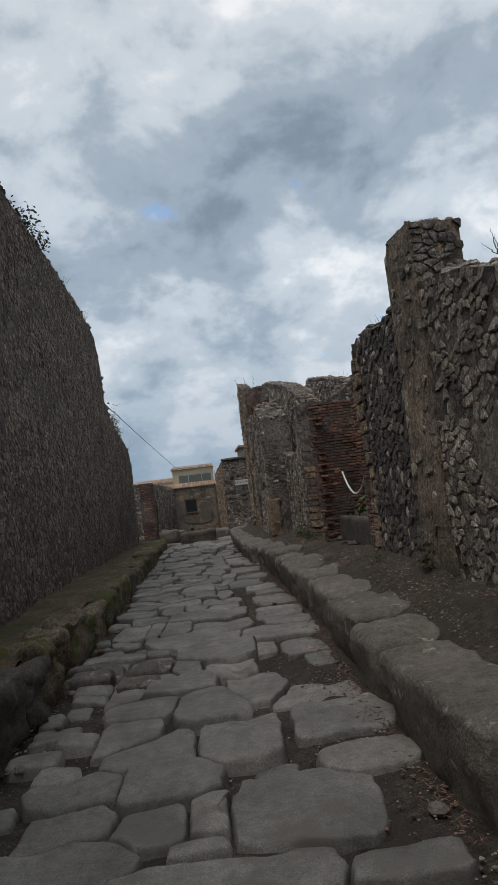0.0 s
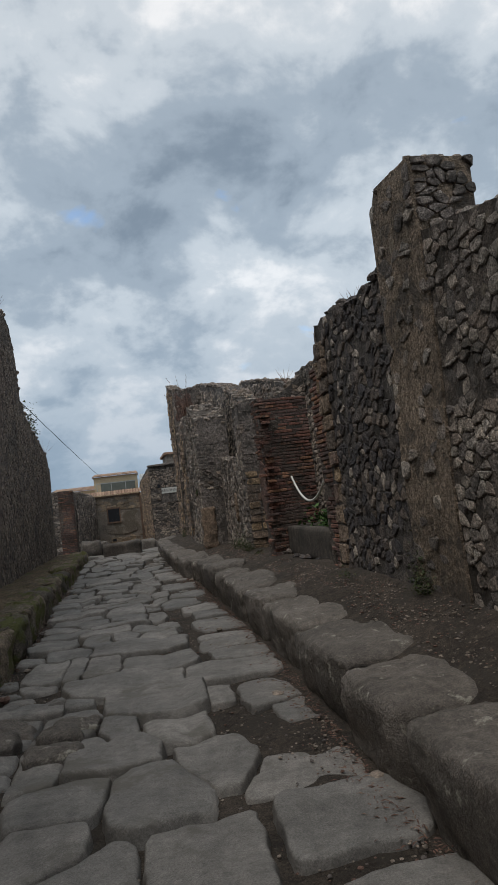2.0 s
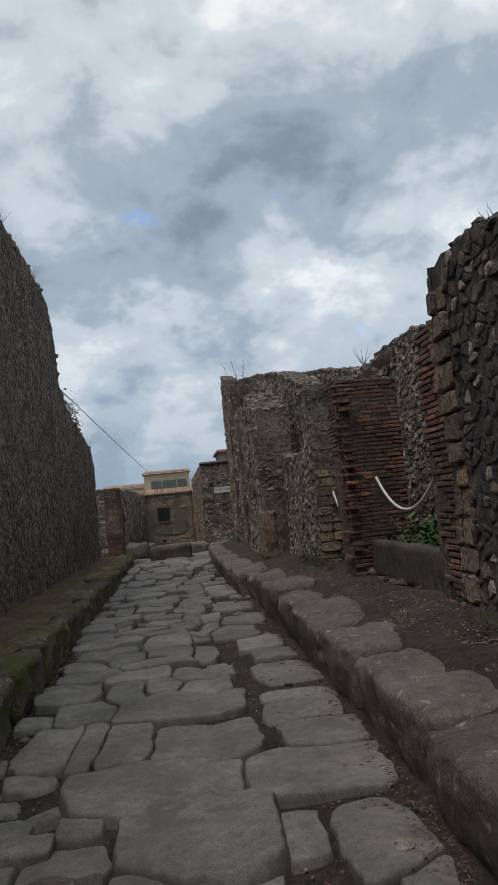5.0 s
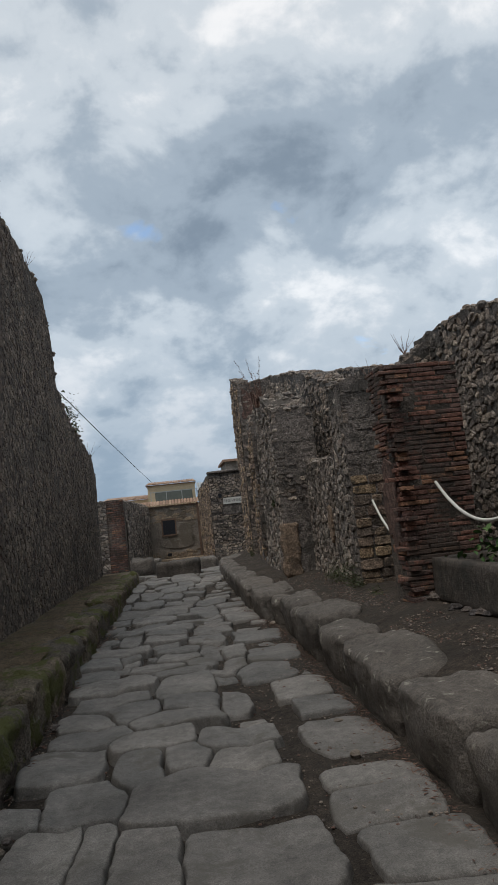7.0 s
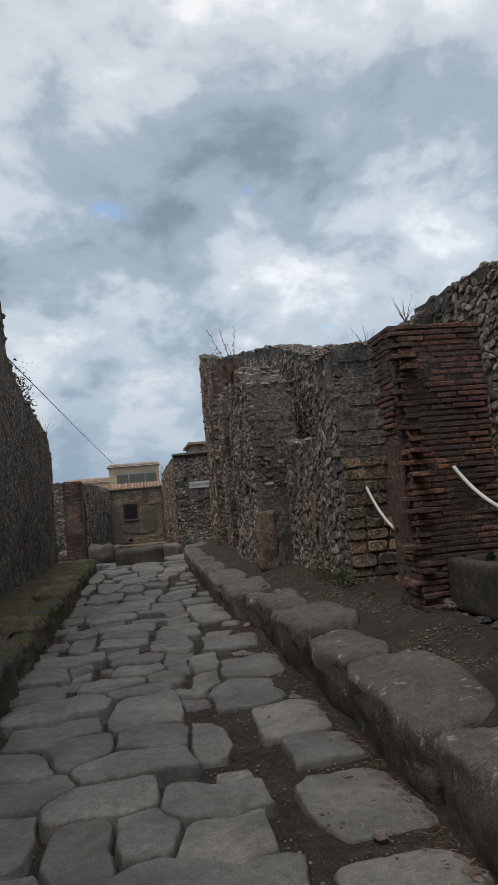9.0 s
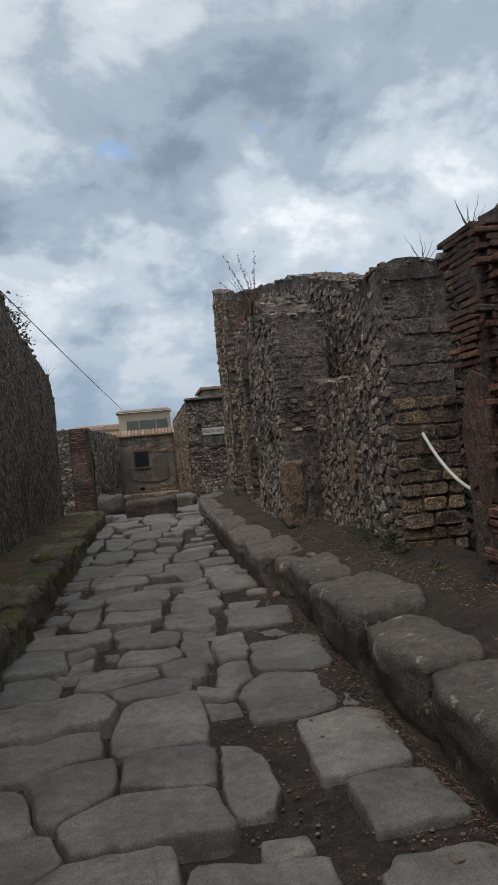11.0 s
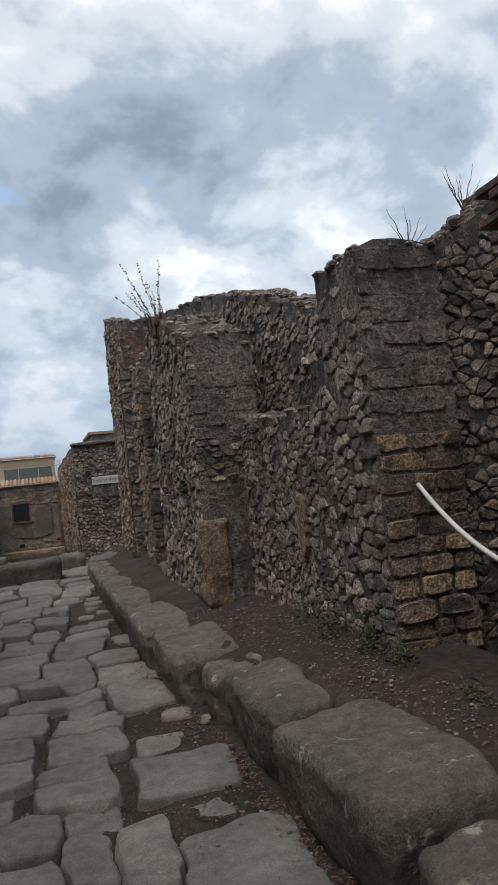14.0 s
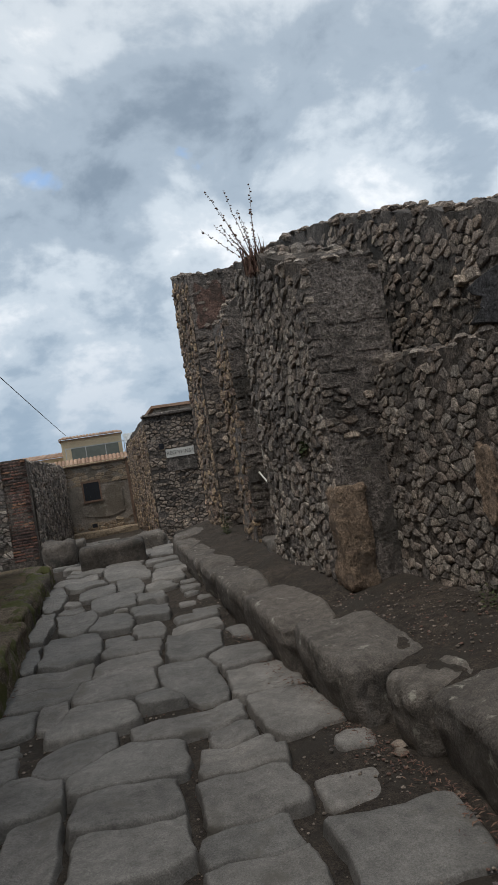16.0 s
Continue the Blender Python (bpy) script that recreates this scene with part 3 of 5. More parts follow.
def lay_slabs():
    plan = SLABS_A + SLABS_B + SLABS_C + SLABS_D + SLABS_E + SLABS_F
    known = len(plan)

    def free(x, y, grow):
        return all(abs(x - a) > w * 0.5 + grow or abs(y - b) > l * 0.5 + grow for a, b, w, l in plan)

    for y in steps(-3.5, 30.0, 0.16):
        for k in range(10):
            x, yy = rng.uniform(-0.98, 1.0), y + rng.uniform(-0.1, 0.1)
            if 3.4 < y < 20.5:
                # smaller pieces bedded between the large ones, few in the worn gutter
                grow = 0.07 if x < 0.45 else 0.17
                if (6.3 < y < 15.5 and 0.42 < x < 0.72) or not free(x, yy, grow):
                    continue
                plan.append((x, yy, rng.uniform(0.14, 0.3), rng.uniform(0.14, 0.3)))
            elif free(x, yy, 0.2):
                plan.append((x, yy, rng.uniform(0.42, 0.62), rng.uniform(0.4, 0.7)))
    made = 0
    soup = Soup()
    for index, (sx, sy, w, l) in enumerate(plan):
        near = [p for k, p in enumerate(plan) if k != index and abs(p[1] - sy) < 1.5]
        poly = slab_shape(sx, sy, w, l, near)
        if not poly:
            continue
        cx, cy = sum(p[0] for p in poly) / len(poly), sum(p[1] for p in poly) / len(poly)
        small = index >= known and 3.4 < sy < 20.5
        gutter = sx > 0.62 and 4 < sy < 15.5
        shape = soften(poly, 0.1)
        edge = []
        for i, p in enumerate(shape):
            q = shape[(i + 1) % len(shape)]
            size = math.hypot(q[0] - p[0], q[1] - p[1])
            if size < 0.012:
                continue
            parts = max(1, round(size / 0.05))
            edge += [(p[0] + (q[0] - p[0]) * k / parts, p[1] + (q[1] - p[1]) * k / parts) for k in range(parts)]
        if len(edge) < 5:
            continue
        shape = [(x + fbm(x, y, 1.5, 5) * 0.02 + fbm(x, y, 3.5, 15) * 0.014 + fbm(x, y, 5.5, 34) * 0.007, y + fbm(x, y, 7.5, 5) * 0.02 + fbm(x, y, 9.5, 15) * 0.014 + fbm(x, y, 2.5, 34) * 0.007) for x, y in edge]
        top = 0.042 + rng.uniform(-0.018, 0.018) + far_drop(cy) - (0.012 if gutter else 0) - (0.02 if small else 0) - abs(cx) * 0.01
        ax, ay = rng.uniform(-0.035, 0.035), rng.uniform(-0.05, 0.035)
        bulge = rng.uniform(-0.001, 0.008)
        fall = rng.uniform(0.7, 1.35)
        n = len(shape)
        verts = []
        for draw, scale, rise in ((-0.02, 1, -0.14), (-0.003, 1, -0.035), (0.002, 1, -0.015), (0.008, 1, -0.006), (0.018, 1, -0.002), (0.045, 1, 0.0), (0.0, 0.62, bulge * 0.7), (0.0, 0.32, bulge)):
            for x, y in shape:
                d = math.hypot(x - cx, y - cy)
                k = scale * max(0.3, 1 - draw / max(d, 1e-6))
                if scale < 1:
                    k = min(k, max(0.3, 1 - 0.075 / max(d, 1e-6)) * (0.95 if scale > 0.5 else 0.6))
                px, py = cx + (x - cx) * k, cy + (y - cy) * k
                z = top + min(rise, 0.0) * fall + max(rise, 0.0) + (px - cx) * ax + (py - cy) * ay + fbm(px, py, 2.2, 3.0) * 0.02 + fbm(px, py, 6.2, 8.0) * 0.009
                # wheel ruts
                z -= 0.022 * (math.exp(-((px + 0.62) / 0.09) ** 2) + math.exp(-((px - 0.36) / 0.08) ** 2)) * (draw >= 0)
                verts.append((px, py, z))
        verts.append((cx, cy, top + bulge + fbm(cx, cy, 2.2, 3.0) * 0.02 + fbm(cx, cy, 6.2, 8.0) * 0.009))
        faces = [(r * n + i, r * n + (i + 1) % n, (r + 1) * n + (i + 1) % n, (r + 1) * n + i) for r in range(7) for i in range(n)]
        faces += [(7 * n + i, 7 * n + (i + 1) % n, 8 * n) for i in range(n)]
        if 2.4 < cy < 23 and made < 298:
            mesh_ob("paving_slab", verts, faces, BASALT, road, smooth=True)
            made += 1
        else:
            soup.put(verts, faces)
    tagged(soup.ob("distant_paving", BASALT, road, smooth=True), kind="stuff")


def foot_east(y):
    return float(np.interp(y, [-5, 8.5, 11, 13, 15, 16.5, 24], [0.58, 0.57, 0.50, 0.47, 0.46, 0.42, 0.40]))


def edge_east(y):
    return float(np.interp(y, [-5, 5.5, 7.5, 12, 13.8, 14.8, 15.8, 22], [1.12, 1.12, 1.22, 1.2, 1.18, 1.05, 0.94, 0.92]))


def foot_west(y):
    return float(np.interp(y, [-5, 12, 18, 24], [0.37, 0.37, 0.31, 0.22]))


pave_east = sheet("pavement_east", steps(0.0, 1.0, 0.06), steps(-5, 24.4, 0.12), lambda k, y: 0, SOIL, "raised pavement of trodden brown soil and gravel beside the kerb", "pavement")
for v in pave_east.data.vertices:
    y = v.co.y + pave_east.location.y
    k = v.co.x + pave_east.location.x
    x0, x1 = edge_east(y) + 0.2, 2.5
    v.co.x = x0 + (x1 - x0) * k - pave_east.location.x
    wall_x = 2.12 if y < 16.25 else 1.7
    rise = min(1.0, max(0.0, (x0 + (x1 - x0) * k - x0) / (wall_x - x0)))
    v.co.z = 0.30 + (foot_east(y) - 0.30) * rise ** 1.1 + fbm(k * 3, y, 0, 1.7) * 0.03 + fbm(k * 4, y, 3, 5) * 0.015
sheet("pavement_west", steps(-2.0, -1.22, 0.07), steps(-5, 23.6, 0.12), lambda x, y: foot_west(y) - 0.03 * (x > -1.4) + fbm(x, y, 0, 2.0) * 0.035 + fbm(x, y, 5, 6) * 0.012, MOSS_SOIL, "narrow raised pavement of damp soil with moss under the tall wall", "pavement")

# ---- tall wall on the west side ----
west_top = profile((0, 5.6), (15, 5.66), (21.5, 5.66), (23.4, 5.5), (23.75, 5.0), (24.3, 4.02), (25.2, 3.65), (27.0, 3.35), (28.6, 3.1), (28.95, 2.7), (29.0, 2.2))
wall_west, f_west = wall("wall_west", (-1.9, -6.0), (-1.9, 23.0), 1, 0.45, -0.3, west_top, MORTAR_PALE, "very tall grey rubble wall of small lava stones in mortar", RUBBLE_GREY, 0.07)
wall_west_north, f_wn = wall("wall_west_north", (-3.4, 26.0), (-2.0, 26.0), 1, 0.4, -0.4, profile((0, 2.0), (1.4, 2.15)), MORTAR_BROWN, "low rubble wall beside the brick pier at the crossing", RUBBLE_BROWN)
wall_west_far, f_wf = wall("wall_west_far", (-1.5, 26.55), (-1.12, 33.9), 1, 0.35, -0.5, profile((0, 2.12), (4, 2.1), (7.3, 2.0)), MORTAR_BROWN, "low weathered rubble wall running on to the house", RUBBLE_BROWN)
wall_west_end, f_we = wall("wall_west_return", (-2.35, 23.02), (-1.9, 23.02), -1, 0.3, -0.3, profile((0, 2.3), (0.45, 2.2)), MORTAR_GREY, "broken end of the tall rubble wall", RUBBLE_GREY)

# ---- walls on the east side ----
near_top = profile((0, 2.5), (8.7, 2.5), (9.4, 2.68), (10.15, 2.85))
wall_east_near, f_en = wall("wall_east_near", (2.09, -4.0), (2.09, 6.16), -1, 0.42, -0.3, near_top, MORTAR_BROWN, "rough brown rubble wall with patches of grey plaster", RUBBLE_BROWN, 0.07)
wall_pier, f_pier = wall("wall_east_pier", (2.07, 6.16), (2.07, 6.9), -1, 0.42, -0.3, profile((0, 3.33), (0.5, 3.38), (0.65, 3.36), (0.74, 3.2)), TAN_CORE, "tall broken wall pier of brown tuff and mortar", RUBBLE_BROWN, 0.05)
wall_dark, f_dark = wall("wall_east_dark", (2.13, 6.9), (2.13, 8.84), -1, 0.45, -0.3, profile((0, 2.9), (0.85, 2.85), (1.25, 2.93), (1.94, 2.95)), MORTAR_GREY, "dark lava rubble wall flecked with a few white stones", RUBBLE_DARK, 0.07)
wall_back, f_back = wall("wall_east_back", (3.3, 6.0), (3.3, 14.0), -1, 0.4, -0.3, profile((0, 2.9), (4, 3.0), (5.6, 3.15), (6.6, 3.36), (8, 3.36)), MORTAR_GREY, "grey rubble back wall behind the stone basin", RUBBLE_GREY, 0.07)
wall_block, f_block = wall("wall_east_block_pier", (2.1, 13.45), (2.66, 13.45), 1, 0.6, -0.2, profile((0, 2.84), (0.06, 2.89), (0.5, 2.9), (0.56, 2.88)), PLASTER_DARK, "door pier of coursed tuff blocks below grey stucco", RUBBLE_BROWN, 0.05)
wall_cross, f_cross = wall("wall_east_cross", (2.66, 13.55), (3.75, 13.55), 1, 0.4, -0.2, profile((0, 2.86), (0.35, 3.1), (0.6, 3.28), (1.1, 3.3)), MORTAR_GREY, "grey rubble cross wall inside the doorway", RUBBLE_GREY, 0.07)
wall_front, f_front = wall("wall_east_front", (2.13, 13.9), (2.13, 16.3), -1, 0.4, -0.2, profile((0, 2.35), (0.2, 2.18), (0.5, 2.06), (1.2, 2.0), (2.4, 2.12)), MORTAR_BROWN, "broken rubble shop front wall, its upper part fallen away", RUBBLE_BROWN, 0.07)
wall_upper, f_upper = wall("wall_east_upper", (2.62, 13.9), (2.62, 24.0), -1, 0.4, -0.2, profile((0, 2.76), (1.0, 2.84), (1.7, 3.05), (2.5, 3.35), (3.8, 3.78), (5.2, 4.1), (8.5, 4.7), (10.1, 4.95)), MORTAR_GREY, "higher rubble wall set back behind the broken front", RUBBLE_GREY, 0.07)
wall_rear, f_rear = wall("wall_east_rear", (4.2, 15.0), (4.2, 24.5), -1, 0.4, -0.2, profile((0, 3.25), (1, 3.45), (4, 4.05), (7, 4.62), (9.5, 5.02)), MORTAR_GREY, "rubble wall of an inner room showing above the front", RUBBLE_GREY, 0.08)
wall_pil, f_pil = wall("wall_east_pilaster", (1.67, 16.27), (2.32, 16.27), 1, 0.4, -0.2, profile((0, 2.9), (0.3, 2.98), (0.65, 2.92)), PLASTER_DARK, "projecting wall corner with dark stucco and a strip of pink plaster", RUBBLE_GREY, 0.06)
wall_side, f_side = wall("wall_east_side", (1.68, 16.3), (1.68, 18.6), -1, 0.6, -0.2, profile((0, 2.95), (1.1, 3.38), (1.5, 3.45), (2.3, 3.55)), MORTAR_BROWN, "coarse brown rubble wall with a ragged crest", RUBBLE_BROWN, 0.08)
wall_mid, f_mid = wall("wall_east_mid_pier", (1.72, 19.7), (2.62, 19.7), 1, 0.8, -0.2, profile((0, 3.3), (0.15, 3.5), (0.5, 3.75), (0.9, 3.85)), PLASTER_DARK, "stuccoed door pier of rubble and tuff", RUBBLE_GREY, 0.07)
wall_end, f_end = wall("wall_east_end_pier", (1.8, 22.4), (2.62, 22.4), 1, 1.7, -0.2, profile((0, 4.62), (0.82, 4.66)), PLASTER_DARK, "tall stuccoed corner pier at the end of the block", RUBBLE_GREY, 0.07)
wall_end_w, f_end_w = wall("wall_east_end_face", (1.78, 22.42), (1.78, 24.1), -1, 0.3, -0.2, profile((0, 4.62), (1.7, 5.05)), MORTAR_BROWN, "street face of the tall corner pier in brick and tuff", RUBBLE_BROWN, 0.06)
wall_sign, f_sign = wall("wall_crossing", (1.08, 27.0), (4.2, 27.0), 1, 0.4, -0.6, profile((0, 2.72), (3.2, 2.74)), MORTAR_GREY, "rubble wall across the side street, carrying a marble plate", None)
wall_sign_w, f_sign_w = wall("wall_crossing_side", (1.07, 27.02), (0.9, 33.9), -1, 0.35, -0.6, profile((0, 2.72), (6.8, 2.5)), MORTAR_BROWN, "tan rubble side wall leading to the house", None)
wall_south, f_south = wall("wall_south", (-3.0, -6.0), (3.5, -6.0), -1, 0.4, -0.4, lambda u: 3.0, MORTAR_GREY, "plain rubble wall closing the street behind", RUBBLE_GREY)

# ---- brick piers ----
BRICKS = []


def brick_meshes():
    for length in (0.17, 0.22, 0.27, 0.31):
        b = length / 2
        verts = [(s * (b - i), d, t * (0.0175 - i)) for i, d in ((0.0, 0.10), (0.0, 0.006), (0.005, 0.0)) for s, t in ((-1, -1), (1, -1), (1, 1), (-1, 1))]
        faces = [(8, 9, 10, 11)] + [(r + i, r + (i + 1) % 4, r + 4 + (i + 1) % 4, r + 4 + i) for r in (0, 4) for i in range(4)]
        me = bpy.data.meshes.new("brick")
        me.from_pydata(verts, [], faces)
        me.materials.append(BRICK)
        BRICKS.append((length, me))


brick_meshes()


def lay_bricks(parent, p0, p1, side, z0, top, erode=0.02, most=300, pitch=0.046, hollow=None, reach=None):
    """Courses of thin bricks over one face, each brick a piece."""
    face = Face(p0, p1, side)
    turn = math.atan2(face.u[1], face.u[0]) if side > 0 else math.atan2(-face.u[1], -face.u[0])
    z, row, made = z0 + 0.02, 0, 0
    while z < max(top(0), top(face.length)) and made < most:
        u = -rng.uniform(0.0, 0.12) if row % 2 else 0.0
        while u < face.length - 0.05 and made < most:
            length, me = rng.choice(BRICKS)
            length = min(length, face.length - u)
            mid = u + length / 2
            if (reach is None or u + length < reach(z)) and z < top(mid) and rng.random() > 0.015 and length > 0.07 and mid > 0.04:
                back = fbm(p0[0] + mid * 2.5, p0[1], z * 2.5) * erode + rng.uniform(-0.007, 0.007) - erode * 0.3
                if hollow:
                    back -= hollow(mid, z)
                back = max(back * 0.7 - 0.007, -0.02)
                ob = new("brick", me)
                ob.parent = parent
                x, y = p0[0] + face.u[0] * mid + face.n[0] * back, p0[1] + face.u[1] * mid + face.n[1] * back
                ob.matrix_basis = Matrix.Translation(-parent.matrix_basis.translation) @ Matrix.Translation((x, y, z + rng.uniform(-0.003, 0.003))) @ pose(0, 0, 0, 0, rng.uniform(-0.6, 0.6), math.degrees(turn)) @ Matrix.Diagonal(((length - 0.012) / me_len(me), 1, rng.uniform(0.9, 1.12), 1))
                made += 1
            u += length
        z += pitch * rng.uniform(0.95, 1.06)
        row += 1


def me_len(me):
    return next(a for a, b in BRICKS if b is me)


def brick_pier(name, x0, x1, y0, y1, z0, z1, label):
    core = tagged(mesh_ob(name, *worn_box(x0 + 0.02, x1, y0 + 0.02, y1 - 0.04, z0 - 0.4, z1 - 0.02, 0.03, 0.02), MORTAR_BROWN), label, "brick pier", kind="structure")
    return core


def patch(parent, name, face, cu, cv, ru, rv, material, h=0.03, label="", wobble=0.3, seed=0.0):
    """A layer of plaster with a broken outline."""
    n = 26
    edge = []
    for i in range(n):
        a = i / n * math.tau
        k = 1 + wobble * fbm(math.cos(a) * 1.5 + seed, math.sin(a) * 1.5, seed) + wobble * 0.4 * fbm(math.cos(a) * 5 + seed, math.sin(a) * 5, 3)
        sq = 1 / max(abs(math.cos(a)), abs(math.sin(a))) ** 0.6
        edge.append((cu + math.cos(a) * ru * k * sq, cv + math.sin(a) * rv * k * sq))
    verts = [face.at(a, b, -0.03) for a, b in edge] + [face.at(a, b, h * 0.7) for a, b in edge] + [face.at(cu + (a - cu) * 0.93, cv + (b - cv) * 0.95, h) for a, b in edge]
    verts += [face.at(cu + (a - cu) * 0.5, cv + (b - cv) * 0.5, h + 0.006 * fbm(a, b, 1, 6)) for a, b in edge] + [face.at(cu, cv, h)]
    faces = [(r * n + i, r * n + (i + 1) % n, (r + 1) * n + (i + 1) % n, (r + 1) * n + i) for r in range(3) for i in range(n)] + [(3 * n + i, 3 * n + (i + 1) % n, 4 * n) for i in range(n)]
    if face.u[0] * face.n[1] - face.u[1] * face.n[0] > 0:
        faces = [f[::-1] for f in faces]
    return mesh_ob(name, verts, faces, material, parent, label)


pier_far = brick_pier("wall_brick_jamb", 2.06, 2.75, 11.55, 12.14, 0.45, 2.66, "red brick door jamb, eroded in the middle, with worn plaster")
pier_near = brick_pier("wall_brick_pier", 2.17, 2.75, 8.85, 9.4, 0.5, 2.56, "slim red brick pier beside the stone basin")
pier_west = brick_pier("wall_brick_west", -2.04, -1.5, 26.0, 26.5, 0.1, 2.2, "weathered pier of brick and tuff at the crossing")

f_jamb_w = Face((2.06, 11.56), (2.06, 12.45), -1)
patch(pier_far, "plaster", f_jamb_w, 0.27, 1.4, 0.21, 0.42, RED_PLASTER, 0.006, "worn reddish brown plaster", 0.7, 2.0)
patch(wall_end, "plaster", f_end, 0.3, 4.05, 0.26, 0.42, RED_PLASTER, 0.02, "worn reddish brown plaster", 0.6, 8.0)
patch(wall_upper, "mortar", f_upper, 0.95, 2.33, 0.72, 0.15, BLACK_MORTAR, 0.055, "blackened mortar patch", 0.5, 4.0)
patch(wall_east_near, "plaster", f_en, 8.85, 1.42, 0.62, 0.26, GREY_PLASTER, 0.018, "grey tan plaster patch", 0.6, 7.0)
mesh_ob("plaster", *worn_box(1.635, 1.9, 16.215, 16.5, 0.36, 1.2, 0.05, 0.03, 14, 3.0, 5.0), PLASTER_PINK, wall_pil, "pitted tan plaster", smooth=True)
patch(wall_front, "plaster", f_front, 0.95, 1.15, 0.10, 0.2, PLASTER_PINK, 0.04, "pitted tan plaster", 0.5, 5.0)

# ---- things along the street ----
def kerb_row():
    # start, end, road edge, back edge, top of each stone
    stones = [(-4.0, -2.6, 1.15, 1.55, 0.4), (-2.6, -1.2, 1.13, 1.6, 0.42), (-1.2, 0.3, 1.15, 1.55, 0.4), (0.3, 1.9, 1.13, 1.6, 0.41), (1.9, 3.46, 1.12, 1.55, 0.4), (3.5, 5.06, 1.11, 1.58, 0.43), (5.12, 6.03, 1.13, 1.66, 0.4), (6.05, 7.24, 1.19, 1.75, 0.4), (7.26, 8.66, 1.24, 1.76, 0.39)]
    stones += [(8.69, 9.65, 1.22, 1.84, 0.4), (9.68, 10.92, 1.21, 1.74, 0.41), (10.96, 11.88, 1.21, 1.62, 0.39), (11.93, 13.12, 1.17, 1.76, 0.42), (13.16, 14.14, 1.19, 1.6, 0.4), (14.17, 14.56, 1.14, 1.58, 0.35), (14.66, 15.72, 0.98, 1.54, 0.38), (15.78, 17.26, 0.93, 1.42, 0.36), (17.3, 18.78, 0.92, 1.34, 0.35), (18.8, 19.9, 0.92, 1.32, 0.35), (19.92, 21.4, 0.91, 1.3, 0.34), (21.42, 22.6, 0.92, 1.3, 0.34)]
    kerb = tagged(empty("kerb_east", 1.4, 9, 0), "high kerb of massive worn basalt blocks with pale lichen", "kerb", kind="structure")
    for i, (a, b, x, back, top) in enumerate(stones):
        verts, faces = worn_box(x, back, a + 0.012, b - 0.012, -0.15, top, rng.uniform(0.045, 0.08), 0.03, 18, i * 3.7, 4.5)
        mid, half = (a + b) / 2, (b - a) / 2
        tilt, lean, round_x, round_b = rng.uniform(-0.05, 0.05), rng.uniform(-0.02, 0.05), rng.uniform(0.01, 0.05), rng.uniform(0.03, 0.1)
        shaped = []
        for vx, vy, vz in verts:
            k, c = (vy - mid) / half, (vx - x) / (back - x)
            # ends drawn in, the road face worn hollow near its foot, the top tilted
            vx += abs(k) ** 3 * (round_x * (1 - c) - round_b * c) + 0.05 * (1 - c) * max(0.0, 0.24 - vz) / 0.3
            lift = max(0.0, vz) / top
            vz += (k * half * tilt + (c - 0.5) * lean - 0.035 * abs(k) ** 4) * lift + fbm(vx + i, vy, 3, 2.2) * 0.03 * lift
            shaped.append((vx, vy, vz))
        mesh_ob("kerbstone", shaped, faces, KERB, kerb, smooth=True)
    west = tagged(empty("kerb_west", -1.2, 9, 0), "low kerb of rough mossy stones beside the road", "kerb", kind="structure")
    y = -4.0
    i = 0
    while y < 22.6:
        length = rng.uniform(0.6, 1.3) if y > 8 else rng.uniform(0.4, 0.62)
        inner = float(np.interp(y, [-4, 16, 23], [-1.05, -1.03, -1.03])) + rng.uniform(-0.05, 0.03)
        top = float(np.interp(y, [-4, 5, 8, 16, 23], [0.40, 0.40, 0.36, 0.33, 0.26])) + rng.uniform(-0.04, 0.03)
        mesh_ob("kerbstone", *worn_box(inner - rng.uniform(0.3, 0.5), inner, y, y + length - (0.03 if y < 8 else 0.012), -0.15, top + (rng.uniform(-0.03, 0.08) if y < 8 else 0), rng.uniform(0.05, 0.085), 0.11 if y < 8 else 0.06, 13, i * 2.3 + 50, 4.0), BASIN if y < 6.2 else MOSSY, west, smooth=True)
        y += length
        i += 1


kerb_row()


def boulder(name, x0, x1, y0, y1, z0, z1, label, category, material=KERB, r=0.09, seed=0.0, rough=0.05):
    return tagged(mesh_ob(name, *worn_box(x0, x1, y0, y1, z0, z1, r, rough, 9, seed, 2.5), material, smooth=True), label, category)


boulder("stepping_stone", -0.62, 0.5, 23.3, 24.1, -0.1, 0.38, "big dark basalt stepping stone across the road", "stepping stone", BASIN, 0.1, 3.0)
boulder("guard_stone", -1.3, -0.72, 24.5, 25.2, -0.15, 0.46, "squat rough guard stone at the street corner", "guard stone", BASIN, 0.1, 8.0, 0.08)
boulder("guard_stone", -0.85, -0.55, 25.0, 25.5, -0.2, 0.4, "pale block beside the rough guard stone", "guard stone", KERB, 0.06, 18.0)
boulder("kerb_block", 0.5, 1.02, 25.2, 25.9, -0.2, 0.28, "pale rounded basalt block at the far crossing", "stone block", KERB, 0.12, 28.0)
boulder("kerb_block", 1.0, 1.62, 22.9, 23.7, -0.15, 0.36, "dark end stone of the raised pavement", "stone block", KERB, 0.1, 38.0)
boulder("doorstep", 1.7, 2.5, 18.75, 19.6, 0.2, 0.52, "low pale threshold stone in a doorway", "doorstep", KERB, 0.06, 48.0)


